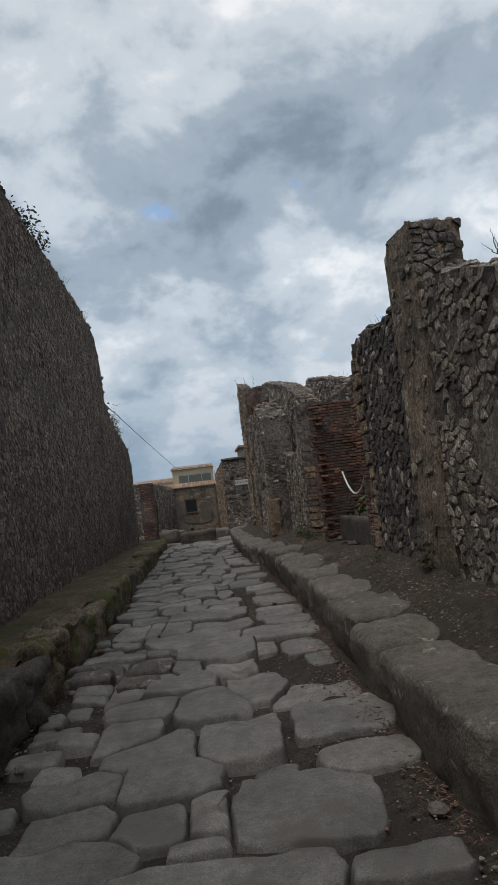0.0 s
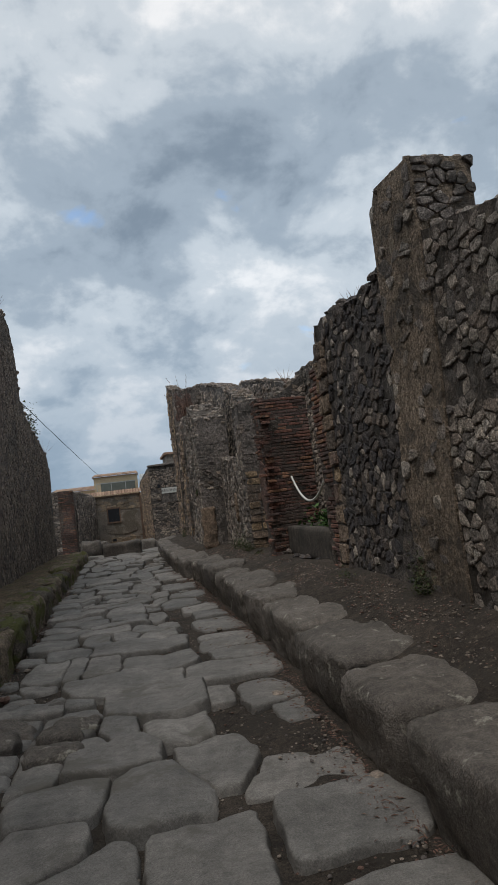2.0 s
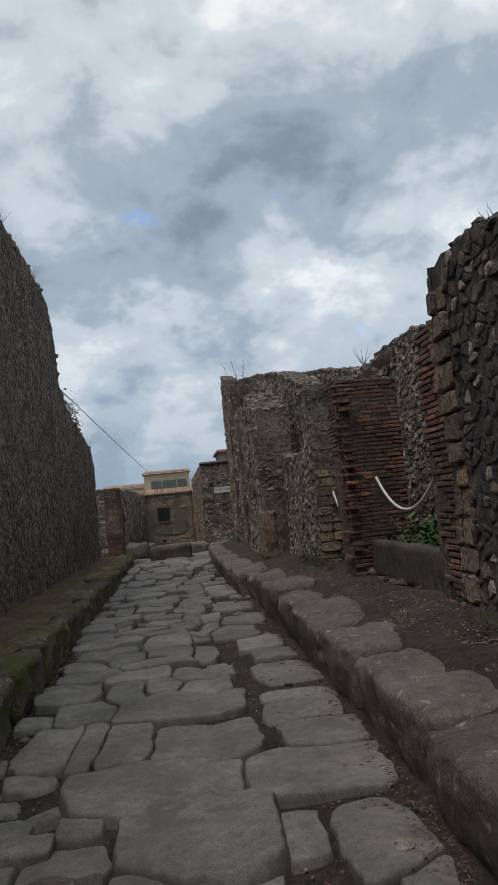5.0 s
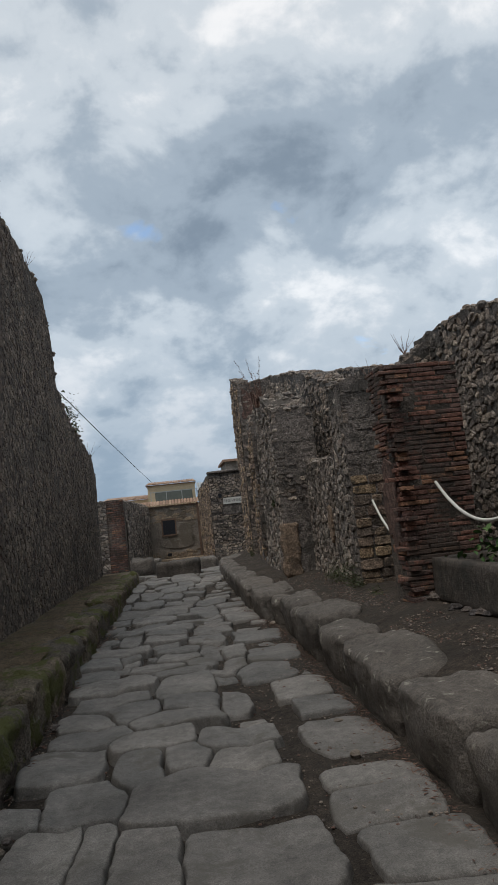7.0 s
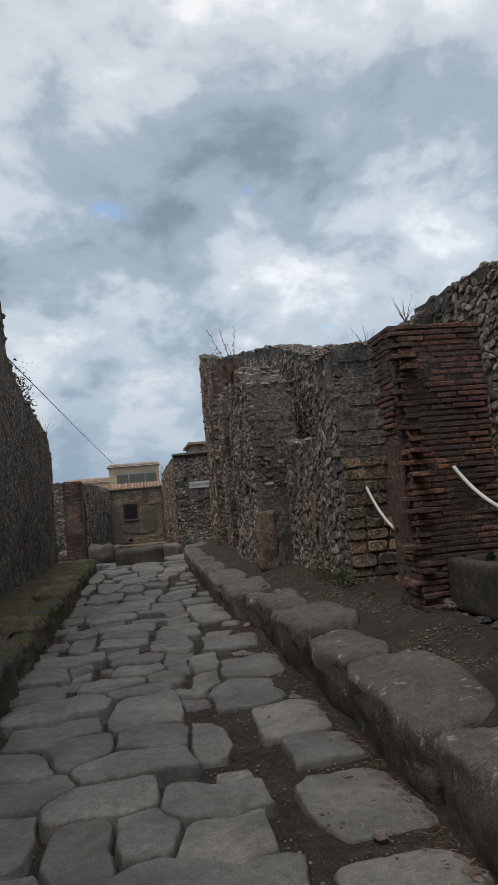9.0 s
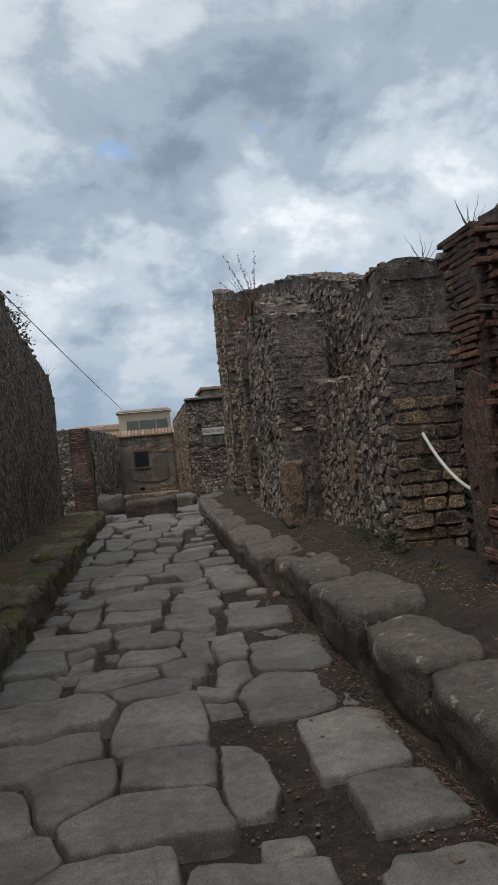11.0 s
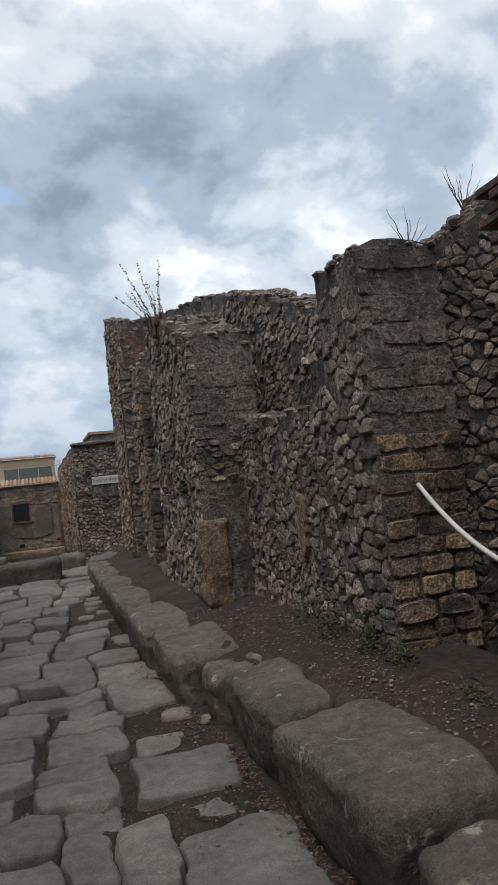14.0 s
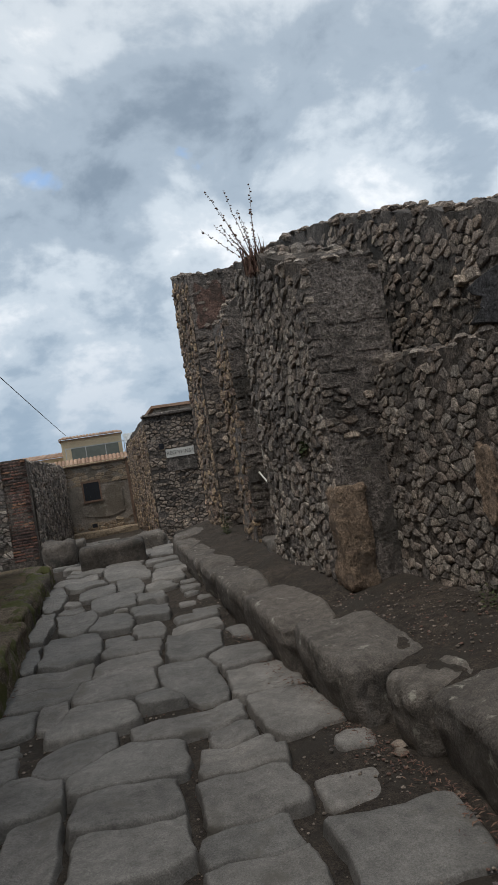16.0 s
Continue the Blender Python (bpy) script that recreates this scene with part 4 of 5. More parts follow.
def basin():
    b = tagged(empty("stone_basin", 2.5, 10.4, 0.5), "long dark stone basin set between the brick piers", "basin")
    x0, x1, y0, y1, z0, z1 = 2.24, 2.8, 9.36, 11.5, 0.50, 0.885
    mesh_ob("front_slab", *worn_box(x0, x0 + 0.14, y0, y1, z0, z1, 0.035, 0.02, 9, 4, 2.0), BASIN, b, smooth=True)
    mesh_ob("back_slab", *worn_box(x1 - 0.12, x1, y0, y1, z0, z1, 0.03, 0.02, 7, 9, 2.0), BASIN, b, smooth=True)
    for a in (y0 + 0.005, y1 - 0.125):
        mesh_ob("end_slab", *worn_box(x0 + 0.135, x1 - 0.115, a, a + 0.12, z0, z1 - 0.005, 0.03, 0.02, 6, a, 2.0), BASIN, b, smooth=True)
    mesh_ob("fill", *worn_box(x0 + 0.13, x1 - 0.11, y0 + 0.12, y1 - 0.12, z0, z1 - 0.06, 0.02, 0.04, 8, 2, 4.0), SOIL, b, "dark soil filling the basin", smooth=True)
    soup = Soup()
    for i in range(60):
        r = rng.uniform(0.035, 0.085)
        soup.put(*lump(rng.uniform(2.16, 2.4), rng.uniform(9.35, 11.6), 0.50 + rng.uniform(-0.06, 0.04), r))
    tagged(soup.ob("rubble_heap", RUBBLE_DARK), "loose dark rubble packed under the stone basin", "rubble", kind="stuff")


basin()
boulder("loose_slab", -0.98, -0.42, 7.22, 7.42, -0.03, 0.07, "long narrow pale slab lying by the kerb", "stone slab", BASALT, 0.03, 5.0, 0.02)
for k in range(9):
    x, y, s = rng.uniform(-0.95, -0.25), rng.uniform(6.35, 7.2), rng.uniform(0.1, 0.17)
    boulder("broken_slab", x - s, x + s, y - s * 0.7, y + s * 0.7, -0.05, 0.055 + rng.uniform(-0.01, 0.025), "broken rough piece of basalt paving", "stone slab", KERB, 0.04, k * 5.0, 0.05)


def sagging(name, pts_a, pts_b, sag, radius, material, label, category):
    cu = bpy.data.curves.new(name, "CURVE")
    cu.dimensions, cu.bevel_depth, cu.bevel_resolution = "3D", radius, 2
    sp = cu.splines.new("POLY")
    n = 24
    sp.points.add(n)
    a, b = Vector(pts_a), Vector(pts_b)
    base = a
    for i in range(n + 1):
        k = i / n
        p = a.lerp(b, k)
        p.z -= sag * 4 * k * (1 - k)
        sp.points[i].co = (*(p - base), 1)
    tmp = bpy.data.objects.new("tmp", cu)
    me = bpy.data.meshes.new_from_object(tmp)
    bpy.data.objects.remove(tmp)
    me.materials.append(material)
    ob = new(name, me)
    ob.location = base
    return tagged(ob, label, category)


sagging("rope_barrier", (2.4, 11.54, 1.53), (2.26, 9.4, 1.5), 0.32, 0.014, ROPE, "white rope slung between two brick piers", "rope")
sagging("rope_barrier", (2.33, 13.42, 1.42), (2.3, 12.24, 0.98), 0.12, 0.014, ROPE, "white rope hanging across a doorway", "rope")
sagging("rope_barrier", (1.86, 19.66, 1.30), (1.98, 18.62, 0.95), 0.06, 0.012, ROPE, "short white rope across a far doorway", "rope")
sagging("overhead_cable", (-0.9, 33.6, 3.0), (-2.75, 5.0, 4.95), 0.08, 0.008, CABLE, "thin black cable running from the house over the wall", "cable")


# ---- house at the end of the street ----
def house():
    h = tagged(empty("house", -0.5, 36, -0.4), "old house with stained render, barred window and cream upper floor", "house")
    y = 34.0
    mesh_ob("wall", *box(-4.0, 0.98, y, y + 0.4, -0.6, 2.02), HOUSE_WALL, h)
    mesh_ob("plinth", *worn_box(-3.0, 0.9, y - 0.25, y - 0.01, -0.6, -0.12, 0.05, 0.05, 9, 3), HOUSE_STONE, h, "rough stone footing")
    mesh_ob("body", *box(-4.0, 0.98, y + 0.41, y + 6, -0.6, 1.98), HOUSE_WALL, h)
    f = Face((-4.0, y), (0.98, y), 1)
    course_stones(h, f, 1.35, lambda u: 1.95, 0.27, 0.13, HOUSE_STONE, 0.02, 0.012, 2.6, 4.9, (2.6, 4.9, 1.0, 2.0), 0.25, "stone", 0.8)
    course_stones(h, f, -0.12, lambda u: 0.22, 0.22, 0.12, HOUSE_STONE, 0.035, 0.012, 2.6, 4.9, (2.6, 4.9, -0.2, 0.3), 0.1, "stone", 0.7)
    patch(h, "render", f, 3.9, 0.78, 0.75, 0.5, HOUSE_WALL, 0.035, "stained grey brown render", 0.15, 4.0)
    # the unlit inside of the window is a flat black panel
    w = mesh_ob("window", *box(-0.62, -0.13, y - 0.045, y - 0.036, 0.85, 1.42), OPENING_SHADE, h, "small dark barred window")
    for x0, x1, z0, z1 in ((-0.68, -0.07, 1.42, 1.48), (-0.68, -0.07, 0.79, 0.85), (-0.67, -0.62, 0.85, 1.42), (-0.13, -0.08, 0.85, 1.42)):
        mesh_ob("frame", *box(x0, x1, y - 0.07, y - 0.02, z0, z1), WOOD, w)
    for i in range(5):
        x = -0.54 + i * 0.082
        mesh_ob("bar", *box(x - 0.008, x + 0.008, y - 0.065, y - 0.05, 0.85, 1.42), IRON, w)
    # no real vent opening: a black panel stands for its shade
    v = mesh_ob("vent", *box(-0.52, -0.36, y - 0.048, y - 0.04, -0.02, 0.1), OPENING_SHADE, h, "small dark vent hole")
    mesh_ob("vent_frame", *box(-0.56, -0.32, y - 0.04, y - 0.03, -0.06, 0.14), HOUSE_STONE, v)
    # lower eave, a row of tiles
    for i in range(22):
        x = -1.75 + i * 0.125
        n = 6
        verts, faces = [], []
        for yy, zz in ((y - 0.16, 2.02), (y + 0.5, 2.2)):
            for k in range(n + 1):
                a = math.pi * k / n
                for rr in (0.06, 0.045):
                    verts.append((x + math.cos(a) * rr, yy, zz + math.sin(a) * rr * 1.0))
        w2 = 2 * (n + 1)
        for k in range(n):
            a = 2 * k
            faces += [(a, a + 2, w2 + a + 2, w2 + a), (a + 1, w2 + a + 1, w2 + a + 3, a + 3), (a, a + 1, a + 3, a + 2)]
        mesh_ob("roof_tile", verts, faces, TILE, h)
    mesh_ob("eave_board", *box(-1.8, 0.98, y - 0.1, y + 0.5, 1.985, 2.02), TILE, h)
    # upper floor
    yu = y + 1.2
    mesh_ob("upper_wall", *box(-1.15, 0.85, yu, yu + 4, 2.0, 2.92), CREAM, h, "cream rendered upper floor")
    mesh_ob("side_wing", *box(-3.2, -1.16, yu + 1.4, yu + 4, 2.0, 2.42), CREAM, h, "lower cream wing")
    for x0, x1, yy, z in ((-1.22, 0.9, yu - 0.1, 2.92), (-3.3, -1.2, yu + 1.3, 2.42)):
        mesh_ob("roof", *box(x0, x1, yy + 0.02, yy + 4, z, z + 0.025), TILE, h)
        k = x0
        while k < x1:
            verts, faces = [], []
            for y2, z2 in ((yy - 0.05, z + 0.035), (yy + 3.5, z + 0.3)):
                for q in range(6):
                    a = math.pi * q / 5
                    verts.append((k + 0.06 + math.cos(a) * 0.06, y2, z2 + math.sin(a) * 0.05))
            faces = [(q, q + 1, q + 7, q + 6) for q in range(5)] + [tuple(range(6))]
            mesh_ob("roof_tile", verts, faces, TILE, h)
            k += 0.125
    mesh_ob("shutter", *box(-0.85, 0.72, yu - 0.03, yu - 0.004, 2.25, 2.66), SHUTTER, h, "long grey green shutter strip")
    rail = mesh_ob("balcony_rail", *box(-1.02, 0.9, y + 0.55, y + 0.575, 2.60, 2.63), STEEL, h, "pale metal balcony rail with glass")
    mesh_ob("lower_rail", *box(-1.02, 0.9, y + 0.55, y + 0.575, 2.2, 2.225), STEEL, rail)
    for x in (-1.02, -0.38, 0.26, 0.88):
        mesh_ob("post", *box(x, x + 0.025, y + 0.549, y + 0.576, 2.1, 2.64), STEEL, rail)
    mesh_ob("drain_pipe", *box(0.80, 0.88, y - 0.12, y - 0.04, -0.5, 2.05), WOOD, h, "brown timber post against the wall")


house()


def sheet_roof():
    verts, faces = [], []
    n = 40
    for i in range(n + 1):
        x = 0.95 + 1.2 * i / n
        z = 0.018 * math.cos(i * math.pi / 2)
        verts += [(x, 34.2, 2.35 + z), (x, 36.5, 2.95 + z)]
    faces = [(2 * i, 2 * i + 2, 2 * i + 3, 2 * i + 1) for i in range(n)]
    shed = tagged(empty("shed", 1.5, 35, 2.0), "lean-to with a grey corrugated sheet roof", "shed")
    mesh_ob("roof", verts, faces, ZINC, shed)
    mesh_ob("wall", *box(1.0, 2.1, 34.3, 36.4, -0.4, 2.33), HOUSE_WALL, shed)
    far = tagged(empty("house", 3.6, 44, -0.4), "plain distant house just showing above the wall", "house")
    mesh_ob("wall", *box(2.75, 6.5, 42, 46, -0.4, 4.15), HOUSE_WALL, far)
    mesh_ob("roof", *box(2.6, 6.6, 41.8, 46.2, 4.15, 4.27), TILE, far)


sheet_roof()


def plate():
    p = tagged(mesh_ob("street_plate", *box(1.46, 2.1, 26.93, 26.96, 1.74, 1.93), MARBLE), "white marble street plate with faded capital letters", "street sign")
    cu = bpy.data.curves.new("letters", "FONT")
    cu.body, cu.size, cu.align_x, cu.align_y, cu.extrude = "REG\u00b7VI\u00b7INS\u00b7I", 0.12, "CENTER", "CENTER", 0.002
    tmp = bpy.data.objects.new("tmp", cu)
    me = bpy.data.meshes.new_from_object(tmp)
    bpy.data.objects.remove(tmp)
    me.materials.append(INK)
    ob = new("letters", me)
    ob.parent = p
    ob.matrix_basis = Matrix.Translation(-p.location) @ pose(1.78, 26.926, 1.835, 90, 0, 0)
    slab = tagged(mesh_ob("wall_panel", *worn_box(1.44, 2.12, 26.955, 27.05, 1.42, 1.73, 0.02, 0.01, 5), PLASTER_DARK, wall_sign), "")
    # the wall is not pierced here; the hole's shade is a black panel
    mesh_ob("hole", *box(1.33, 1.43, 26.955, 26.962, 1.95, 2.08), OPENING_SHADE, wall_sign, "dark putlog hole")
    mesh_ob("coping", *worn_box(1.05, 4.2, 26.93, 27.42, 2.72, 2.79, 0.02, 0.02, 8, 5), PLASTER_DARK, wall_sign, "dark coping")


plate()


# ---- plants ----
def weed(name, x, y, z, blades, height, spread, material, label, category="weeds", width=0.012, lean=0.5):
    soup = Soup()
    for i in range(blades):
        a, r = rng.uniform(0, math.tau), spread * math.sqrt(rng.random())
        bx, by = x + math.cos(a) * r, y + math.sin(a) * r
        h = height * rng.uniform(0.4, 1.1)
        t = rng.uniform(0, math.tau)
        lx, ly = math.cos(t) * h * lean * rng.random(), math.sin(t) * h * lean * rng.random()
        px, py = -math.sin(t) * width, math.cos(t) * width
        soup.put([(bx - px, by - py, z - 0.02), (bx + px, by + py, z - 0.02), (bx + lx * 0.4 + px, by + ly * 0.4 + py, z + h * 0.6), (bx + lx * 0.4 - px, by + ly * 0.4 - py, z + h * 0.6), (bx + lx, by + ly, z + h)], [(0, 1, 2, 3), (3, 2, 4)])
    return tagged(soup.ob(name, material), label, category)


def leafy(name, x, y, z, leaves, size, rx, ry, rz, material, label):
    soup = Soup()
    for i in range(leaves):
        c = Vector((rng.gauss(0, 0.45) * rx, rng.gauss(0, 0.45) * ry, abs(rng.gauss(0, 0.5)) * rz))
        m = Euler((rng.uniform(-0.9, 0.9), rng.uniform(-0.9, 0.9), rng.uniform(0, 6.28))).to_matrix()
        s = size * rng.uniform(0.6, 1.3)
        pts = [(0, -1, 0), (0.5, -0.3, 0.15), (0.4, 0.5, 0.1), (0, 1, -0.1), (-0.4, 0.5, 0.1), (-0.5, -0.3, 0.15)]
        soup.put([tuple(Vector((x, y, z)) + c + m @ (Vector(p) * s)) for p in pts], [(0, 1, 2, 3), (0, 3, 4, 5)])
    return tagged(soup.ob(name, material), label, "plant")


def stalks(name, x, y, z, count, height, label, fan=0.5, buds=True, tilt=0.0):
    plant = tagged(empty(name, x, y, z), label, "plant")
    for i in range(count):
        soup = Soup()
        t = (i / max(1, count - 1) - 0.5) * 2 * fan + rng.uniform(-0.08, 0.08) + tilt
        q = rng.uniform(-0.25, 0.25)
        h = height * rng.uniform(0.6, 1.05)
        prev = Vector((x, y, z - 0.05))
        step = Vector((math.sin(t), math.sin(q), math.cos(t))).normalized() * h / 10
        for k in range(10):
            nxt = prev + step + Vector((rng.uniform(-0.008, 0.008), rng.uniform(-0.008, 0.008), 0))
            r0, r1 = 0.006 * (1 - k / 12), 0.006 * (1 - (k + 1) / 12)
            v = []
            for p, r in ((prev, r0), (nxt, r1)):
                v += [(p.x + r, p.y, p.z), (p.x - r * 0.5, p.y + r * 0.87, p.z), (p.x - r * 0.5, p.y - r * 0.87, p.z)]
            soup.put(v, [(0, 1, 4, 3), (1, 2, 5, 4), (2, 0, 3, 5)])
            if buds and k > 2:
                for b in range(3):
                    p = prev.lerp(nxt, rng.random())
                    a = rng.uniform(0, 6.28)
                    soup.put(*lump(p.x + math.cos(a) * 0.012, p.y + math.sin(a) * 0.012, p.z, rng.uniform(0.006, 0.013)))
            prev = nxt
        soup.ob("stem", DRY, plant)
    return plant


stalks("dry_plant", 1.72, 17.7, 3.38, 10, 0.95, "tall dry reddish seed stalks growing on the wall top", 0.42, True, -0.34)
weed("dry_tuft", 1.69, 17.6, 3.28, 130, 0.3, 0.12, DRY, "tuft of dry reddish weed on the wall edge", "weeds", 0.006, 0.9)
for px, py, pz, sz in ((-1.95, 11.1, 5.68, 0.32), (-1.95, 11.9, 5.66, 0.42), (-1.95, 19.3, 3.66, 0.4), (-1.95, 20.1, 3.5, 0.3)):
    leafy("wall_shrub", px, py, pz - 0.05, 220, 0.03, sz * 0.6, sz * 0.7, sz, DRAB, "small dark shrub growing on top of the tall wall")
for px, py, pz, n, hh in ((-1.95, 14.0, 5.66, 8, 0.35), (-1.92, 16.2, 5.6, 8, 0.3), (-1.92, 22.2, 3.12, 7, 0.5), (2.3, 8.05, 2.93, 6, 0.24), (2.25, 7.6, 2.86, 5, 0.2), (2.5, 13.5, 2.88, 6, 0.32), (3.0, 13.6, 3.2, 8, 0.32), (2.3, 5.2, 2.75, 5, 0.2)):
    stalks("dry_grass", px, py, pz, n, hh, "sparse dry grass on a broken wall top", 0.7, False)
for px, py, pz, n, hh, sp in ((2.05, 13.7, 0.44, 520, 0.26, 0.16), (2.03, 14.25, 0.44, 480, 0.24, 0.18), (2.05, 14.8, 0.44, 200, 0.14, 0.16), (2.03, 13.3, 0.45, 200, 0.14, 0.12), (2.03, 6.75, 0.55, 420, 0.26, 0.10), (1.66, 21.6, 0.4, 400, 0.28, 0.12), (2.03, 12.6, 0.46, 90, 0.08, 0.12), (1.95, 8.2, 0.55, 70, 0.06, 0.12)):
    tagged(leafy("weed_clump", px, py, pz, n, 0.011, sp * 0.7, sp * 1.5, hh, DRAB, "feathery dark green weeds growing at the foot of a wall"), kind="stuff")
leafy("ivy", 2.55, 10.3, 0.86, 420, 0.035, 0.25, 0.7, 0.22, LEAF, "bright green leafy plant growing in the stone basin")
tagged(leafy("wall_fern", 1.66, 16.9, 1.45, 60, 0.03, 0.05, 0.14, 0.16, DRAB, "small fern clinging to the rubble wall"), kind="stuff")


def scatter():
    """Gravel along the gutters and the soil pavement."""
    soup = Soup()
    for i in range(9000):
        y = rng.uniform(2.6, 19)
        if rng.random() < 0.6:
            x = rng.uniform(edge_east(y) + 0.5, 2.08)
            if y > 16.2:
                x = min(x, 1.64)
            rise = min(1.0, max(0.0, (x - edge_east(y) - 0.2) / (2.12 - edge_east(y) - 0.2)))
            z = 0.30 + (foot_east(y) - 0.30) * rise ** 1.1
        else:
            x, z = rng.choice((rng.uniform(0.75, 1.16), rng.uniform(0.9, 1.16), rng.uniform(-1.08, -0.95))), 0.01
        r = rng.choice((0.004, 0.005, 0.005, 0.006, 0.006, 0.007, 0.009, 0.012))
        soup.put(*lump(x, y, z + r * 0.1, r, 0.55))
    for i in range(6000):
        x, y, r = rng.uniform(-1.08, 1.1), rng.uniform(2.6, 17), rng.choice((0.004, 0.005, 0.007, 0.01))
        soup.put(*lump(x, y, -0.022 + r * 0.3, r, 0.6))
    tagged(soup.ob("gravel", PEBBLE), "small loose gravel lying along the gutter and pavement", "gravel", kind="stuff")
    litter = Soup()
    for i in range(3200):
        y = rng.uniform(3.5, 17)
        x = edge_east(y) - abs(rng.gauss(0, 0.07)) if rng.random() < 0.8 else rng.uniform(-1.08, -0.95)
        t, r, z = rng.uniform(0, 6.28), rng.uniform(0.008, 0.022), 0.024 + rng.uniform(0, 0.012)
        c, s = math.cos(t) * r, math.sin(t) * r
        litter.put([(x - c, y - s, z), (x + s * 0.2, y - c * 0.2, z + 0.004), (x + c, y + s, z + 0.002), (x - s * 0.2, y + c * 0.2, z + 0.005)], [(0, 1, 2, 3)])
    tagged(litter.ob("leaf_litter", DRY), "dry reddish leaf litter gathered along the gutter", "leaf litter", kind="stuff")
    for i in range(26):
        y = rng.uniform(3.2, 16)
        x = rng.choice((rng.uniform(0.9, 1.15), rng.uniform(-1.0, -0.85)))
        r = rng.uniform(0.025, 0.05)
        tagged(mesh_ob("loose_stone", *lump(x, y, 0.015, r), PEBBLE), "small loose stone lying in the gutter", "stone", "loose stones")


scatter()

# ---- pieces of the walls, pavements and road ----
lay_slabs()
flat_top = lambda z: (lambda u: z)
course_stones(wall_west, f_west, 0.2, west_top, 0.09, 0.07, RUBBLE_WEST, 0.013, 0.004, 9.0, 29.0, (14.6, 17.2, 0.3, 1.9), 0.14, rounded=False)
course_stones(wall_west_north, f_wn, 0.0, lambda u: 2.1, 0.14, 0.09, RUBBLE_BROWN, 0.03, 0.01, near=(0.6, 1.4, 0, 2))
course_stones(wall_west_far, f_wf, -0.3, lambda u: 2.05, 0.16, 0.10, RUBBLE_BROWN, 0.03, 0.01)
course_stones(wall_east_near, f_en, 0.35, near_top, 0.1, 0.075, RUBBLE_BROWN, 0.013, 0.003, 5.0, 10.15, (8.2, 10.15, 0.5, 2.2), 0.22)
course_stones(wall_pier, f_pier, 0.35, lambda u: 3.3, 0.12, 0.085, RUBBLE_BROWN, 0.012, 0.004, near=(0, 1.2, 0.4, 3.5), skip=0.72)
course_stones(wall_dark, f_dark, 0.35, profile((0, 2.9), (0.85, 2.83), (1.25, 2.91), (1.94, 2.93)), 0.105, 0.088, RUBBLE_DARK, 0.018, 0.006, 0.0, 1.68, near=(0, 1.75, 0.4, 1.9), skip=0.14)
course_stones(wall_dark, f_dark, 0.42, lambda u: 2.88, 0.26, 0.19, TUFF, 0.045, 0.008, 1.64, 1.94, (1.6, 2.0, 0.3, 3.0), 0.08, "quoin", 0.86, coursed=True)
course_stones(wall_dark, Face((2.13, 8.84), (2.55, 8.84), -1), 2.2, lambda u: 2.88, 0.16, 0.11, TUFF, 0.03, 0.008, near=(0, 0.6, 2, 3), skip=0.1)
course_stones(wall_back, f_back, 0.6, profile((0, 2.85), (4, 2.95), (5.6, 3.1), (6.6, 3.32), (8, 3.32)), 0.105, 0.075, RUBBLE_GREY, 0.025, 0.005, 1.5, 8.0, (3, 6, 1.0, 3.0), 0.1, most=200)
course_stones(wall_block, f_block, 0.42, lambda u: 1.82, 0.235, 0.118, TUFF, 0.032, 0.008, 0.0, 0.56, (0, 0.6, 0.3, 1.9), 0.03, "tuff_block", 0.88, coursed=True)
course_stones(wall_cross, f_cross, 0.42, profile((0, 2.8), (0.6, 3.2), (1.1, 3.2)), 0.10, 0.075, RUBBLE_GREY, 0.025, 0.005, near=(0, 0.8, 0.4, 3.2), skip=0.08)
course_stones(wall_front, f_front, 0.35, profile((0, 2.32), (0.4, 2.08), (1.2, 1.98), (2.4, 2.1)), 0.1, 0.072, RUBBLE_BROWN, 0.016, 0.004, near=(0, 2.4, 0.4, 1.9), skip=0.1)
course_stones(wall_upper, f_upper, 1.6, profile((0, 2.72), (1.0, 2.8), (1.7, 3.0), (2.5, 3.3), (3.8, 3.72), (10.1, 4.88)), 0.11, 0.075, RUBBLE_GREY, 0.018, 0.004, 0.0, 10.0, (0, 2.6, 1.9, 3.2), 0.25)
course_stones(wall_upper, f_upper, 2.5, lambda u: 2.66, 0.15, 0.09, RUBBLE_GREY, 0.075, 0.006, 0.1, 1.75, (0, 2, 2, 3), 0.1)
course_stones(wall_rear, f_rear, 2.5, profile((0, 3.2), (4, 4.0), (9.5, 4.97)), 0.17, 0.11, RUBBLE_GREY, 0.045, 0.012, rounded=False)
course_stones(wall_pil, f_pil, 1.55, lambda u: 1.95, 0.12, 0.06, RUBBLE_GREY, 0.025, 0.008, near=(0, 0.7, 1, 2), skip=0.25, jitter=0.3)
course_stones(wall_pil, f_pil, 1.95, lambda u: 2.9, 0.2, 0.13, PLASTER_DARK, 0.016, 0.006, near=(0, 0.7, 1, 3), skip=0.3, flat=0.85, coursed=True, name="block")
course_stones(wall_pil, Face((1.67, 16.27), (1.67, 16.67), -1), 0.4, lambda u: 2.9, 0.09, 0.07, RUBBLE_BROWN, 0.022, 0.005, near=(0, 0.7, 0, 3), jitter=0.4)
course_stones(wall_block, f_block, 1.85, lambda u: 2.85, 0.24, 0.14, PLASTER_DARK, 0.014, 0.004, near=(0, 0.7, 1, 3), skip=0.25, flat=0.9, coursed=True, name="block")
course_stones(wall_block, Face((2.1, 13.45), (2.1, 14.05), -1), 0.4, lambda u: 2.78, 0.12, 0.085, RUBBLE_BROWN, 0.02, 0.006, near=(0, 0.7, 0, 3), skip=0.22, jitter=0.4)
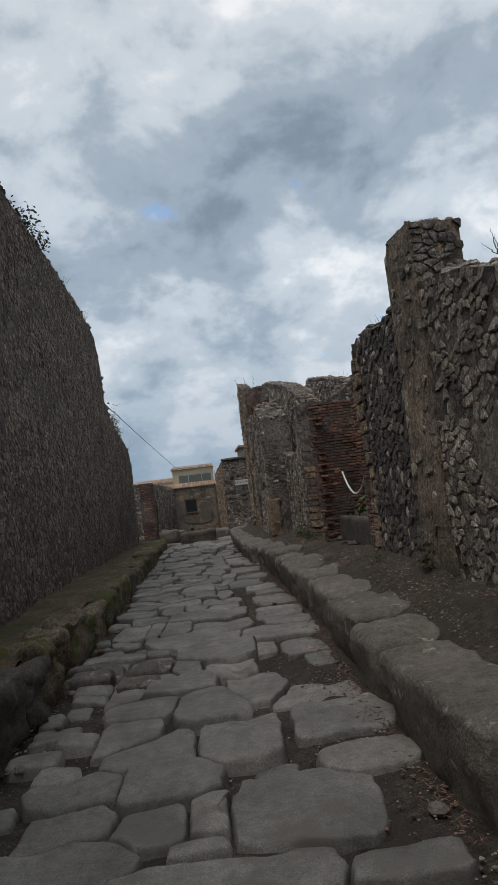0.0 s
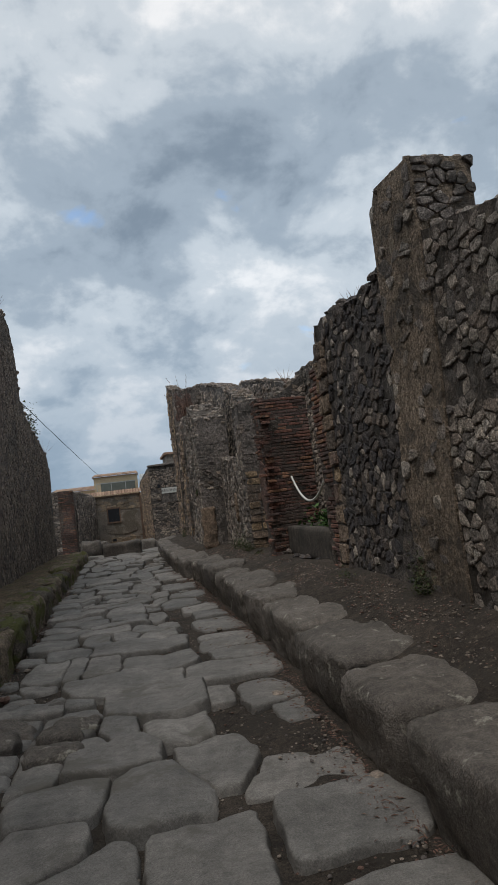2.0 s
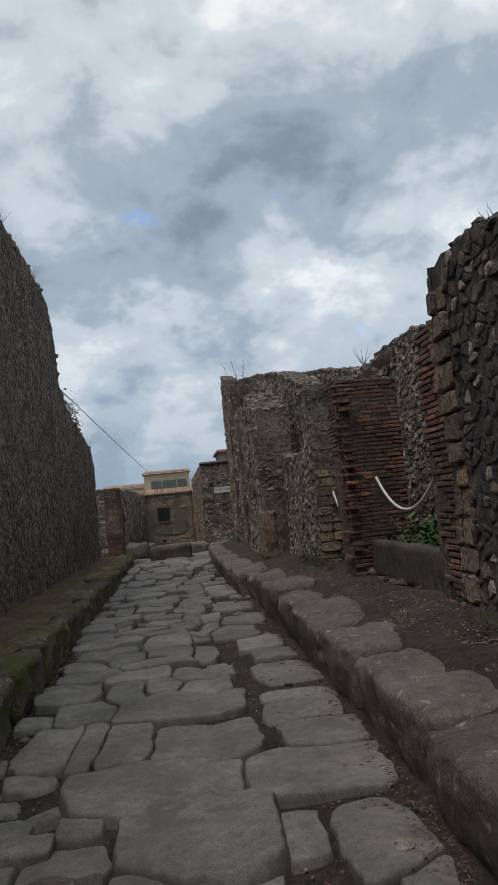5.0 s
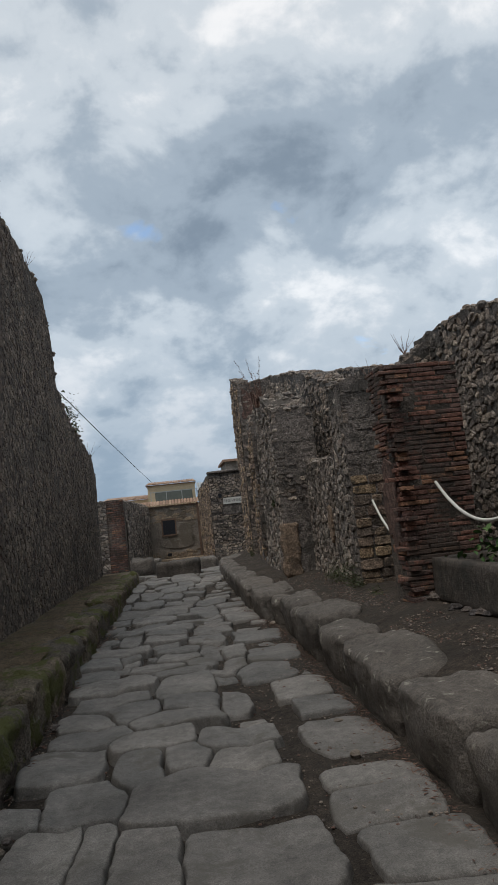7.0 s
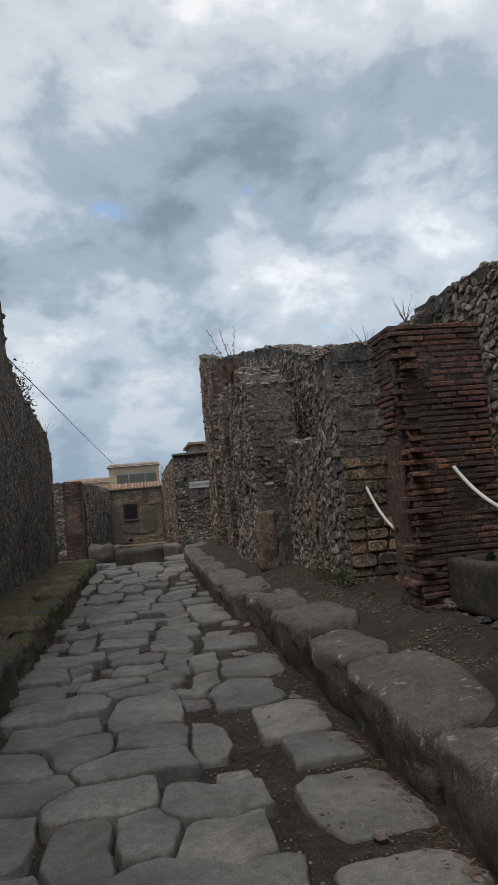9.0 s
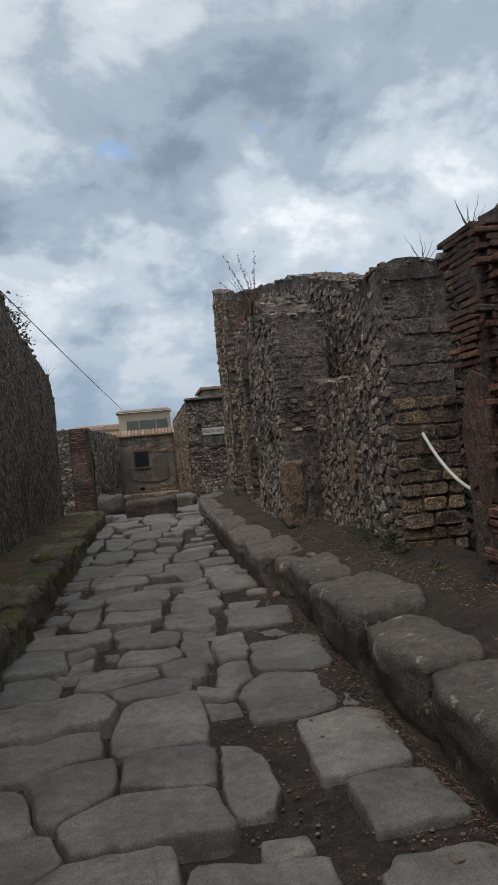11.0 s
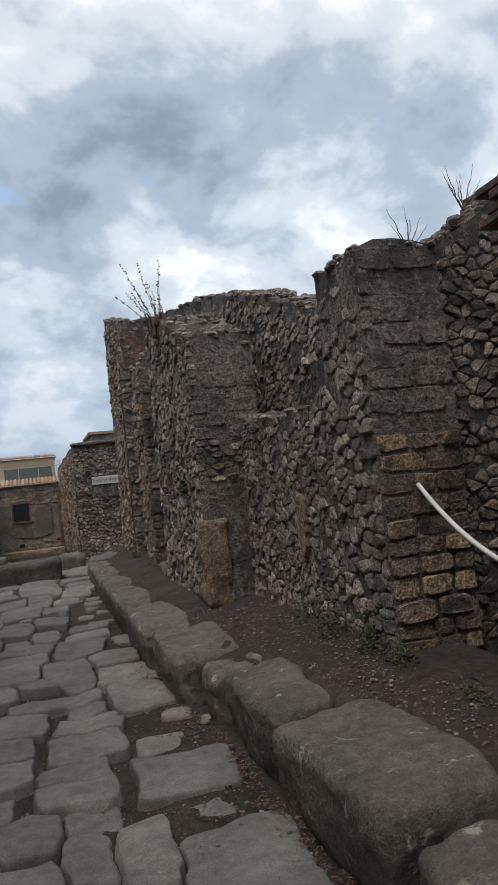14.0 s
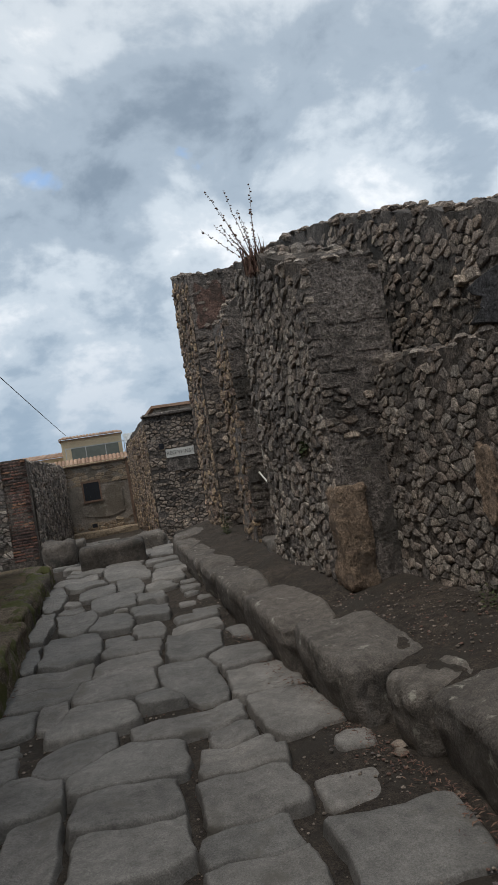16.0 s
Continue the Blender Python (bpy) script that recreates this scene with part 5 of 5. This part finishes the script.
course_stones(wall_pier, Face((2.07, 6.16), (2.49, 6.16), 1), 2.4, lambda u: 3.32, 0.09, 0.065, PLASTER_DARK, 0.012, 0.005, near=(0, 0.7, 0, 3.5), skip=0.3)
course_stones(wall_mid, Face((1.72, 19.7), (1.72, 20.5), -1), 0.4, lambda u: 3.3, 0.16, 0.1, TUFF, 0.03, 0.01, near=(0, 0.9, 0, 3.5))
course_stones(wall_side, f_side, 0.35, profile((0, 2.9), (1.1, 3.3), (2.3, 3.5)), 0.125, 0.088, RUBBLE_BROWN, 0.026, 0.005, near=(0, 2.3, 0.4, 3.4), skip=0.06)
course_stones(wall_mid, f_mid, 0.35, lambda u: 3.3, 0.2, 0.12, PLASTER_DARK, 0.02, 0.01, near=(0, 0.9, 0.3, 3.3), skip=0.3, coursed=True)
course_stones(wall_end, f_end, 0.35, lambda u: 4.5, 0.14, 0.1, RUBBLE_GREY, 0.025, 0.01, near=(0, 0.9, 0.3, 4.5), skip=0.3)
course_stones(wall_end_w, f_end_w, 0.35, profile((0, 4.5), (1.7, 4.95)), 0.16, 0.10, TUFF, 0.03, 0.014, near=(0, 1.7, 0.3, 2.5), skip=0.1)
course_stones(wall_sign, f_sign, -0.1, lambda u: 2.65, 0.12, 0.08, RUBBLE_GREY, 0.03, 0.008, 0.0, 2.0, (0, 2, 0, 2.6), 0.08, most=230)
course_stones(wall_sign_w, f_sign_w, -0.2, profile((0, 2.6), (6.8, 2.4)), 0.13, 0.085, TUFF, 0.03, 0.008, 0.0, 6.8, None, 0.08)
lay_bricks(pier_far, (2.06, 11.55), (2.75, 11.55), 1, 0.45, lambda u: 2.64, 0.035, 215, 0.0445, hollow=lambda u, z: 0.03 * math.exp(-((z - 1.75) / 0.3) ** 2) * (u < 0.45))
lay_bricks(pier_far, (2.06, 11.56), (2.06, 12.45), -1, 0.45, lambda u: 2.64 + u * 0.1, 0.025, 200, 0.0445, reach=lambda z: min(0.74, 0.42 + (z - 0.7) * 0.2))
lay_bricks(pier_near, (2.16, 8.85), (2.16, 9.44), -1, 0.5, lambda u: 2.56, 0.03, 220, reach=lambda z: 0.4 + (z - 0.5) * 0.09)
lay_bricks(pier_west, (-2.04, 26.0), (-1.5, 26.0), 1, 0.1, lambda u: 2.15, 0.04, 150, 0.06)
lay_bricks(pier_west, (-1.5, 26.0), (-1.5, 26.5), 1, 0.1, lambda u: 2.15, 0.04, 100, 0.06)
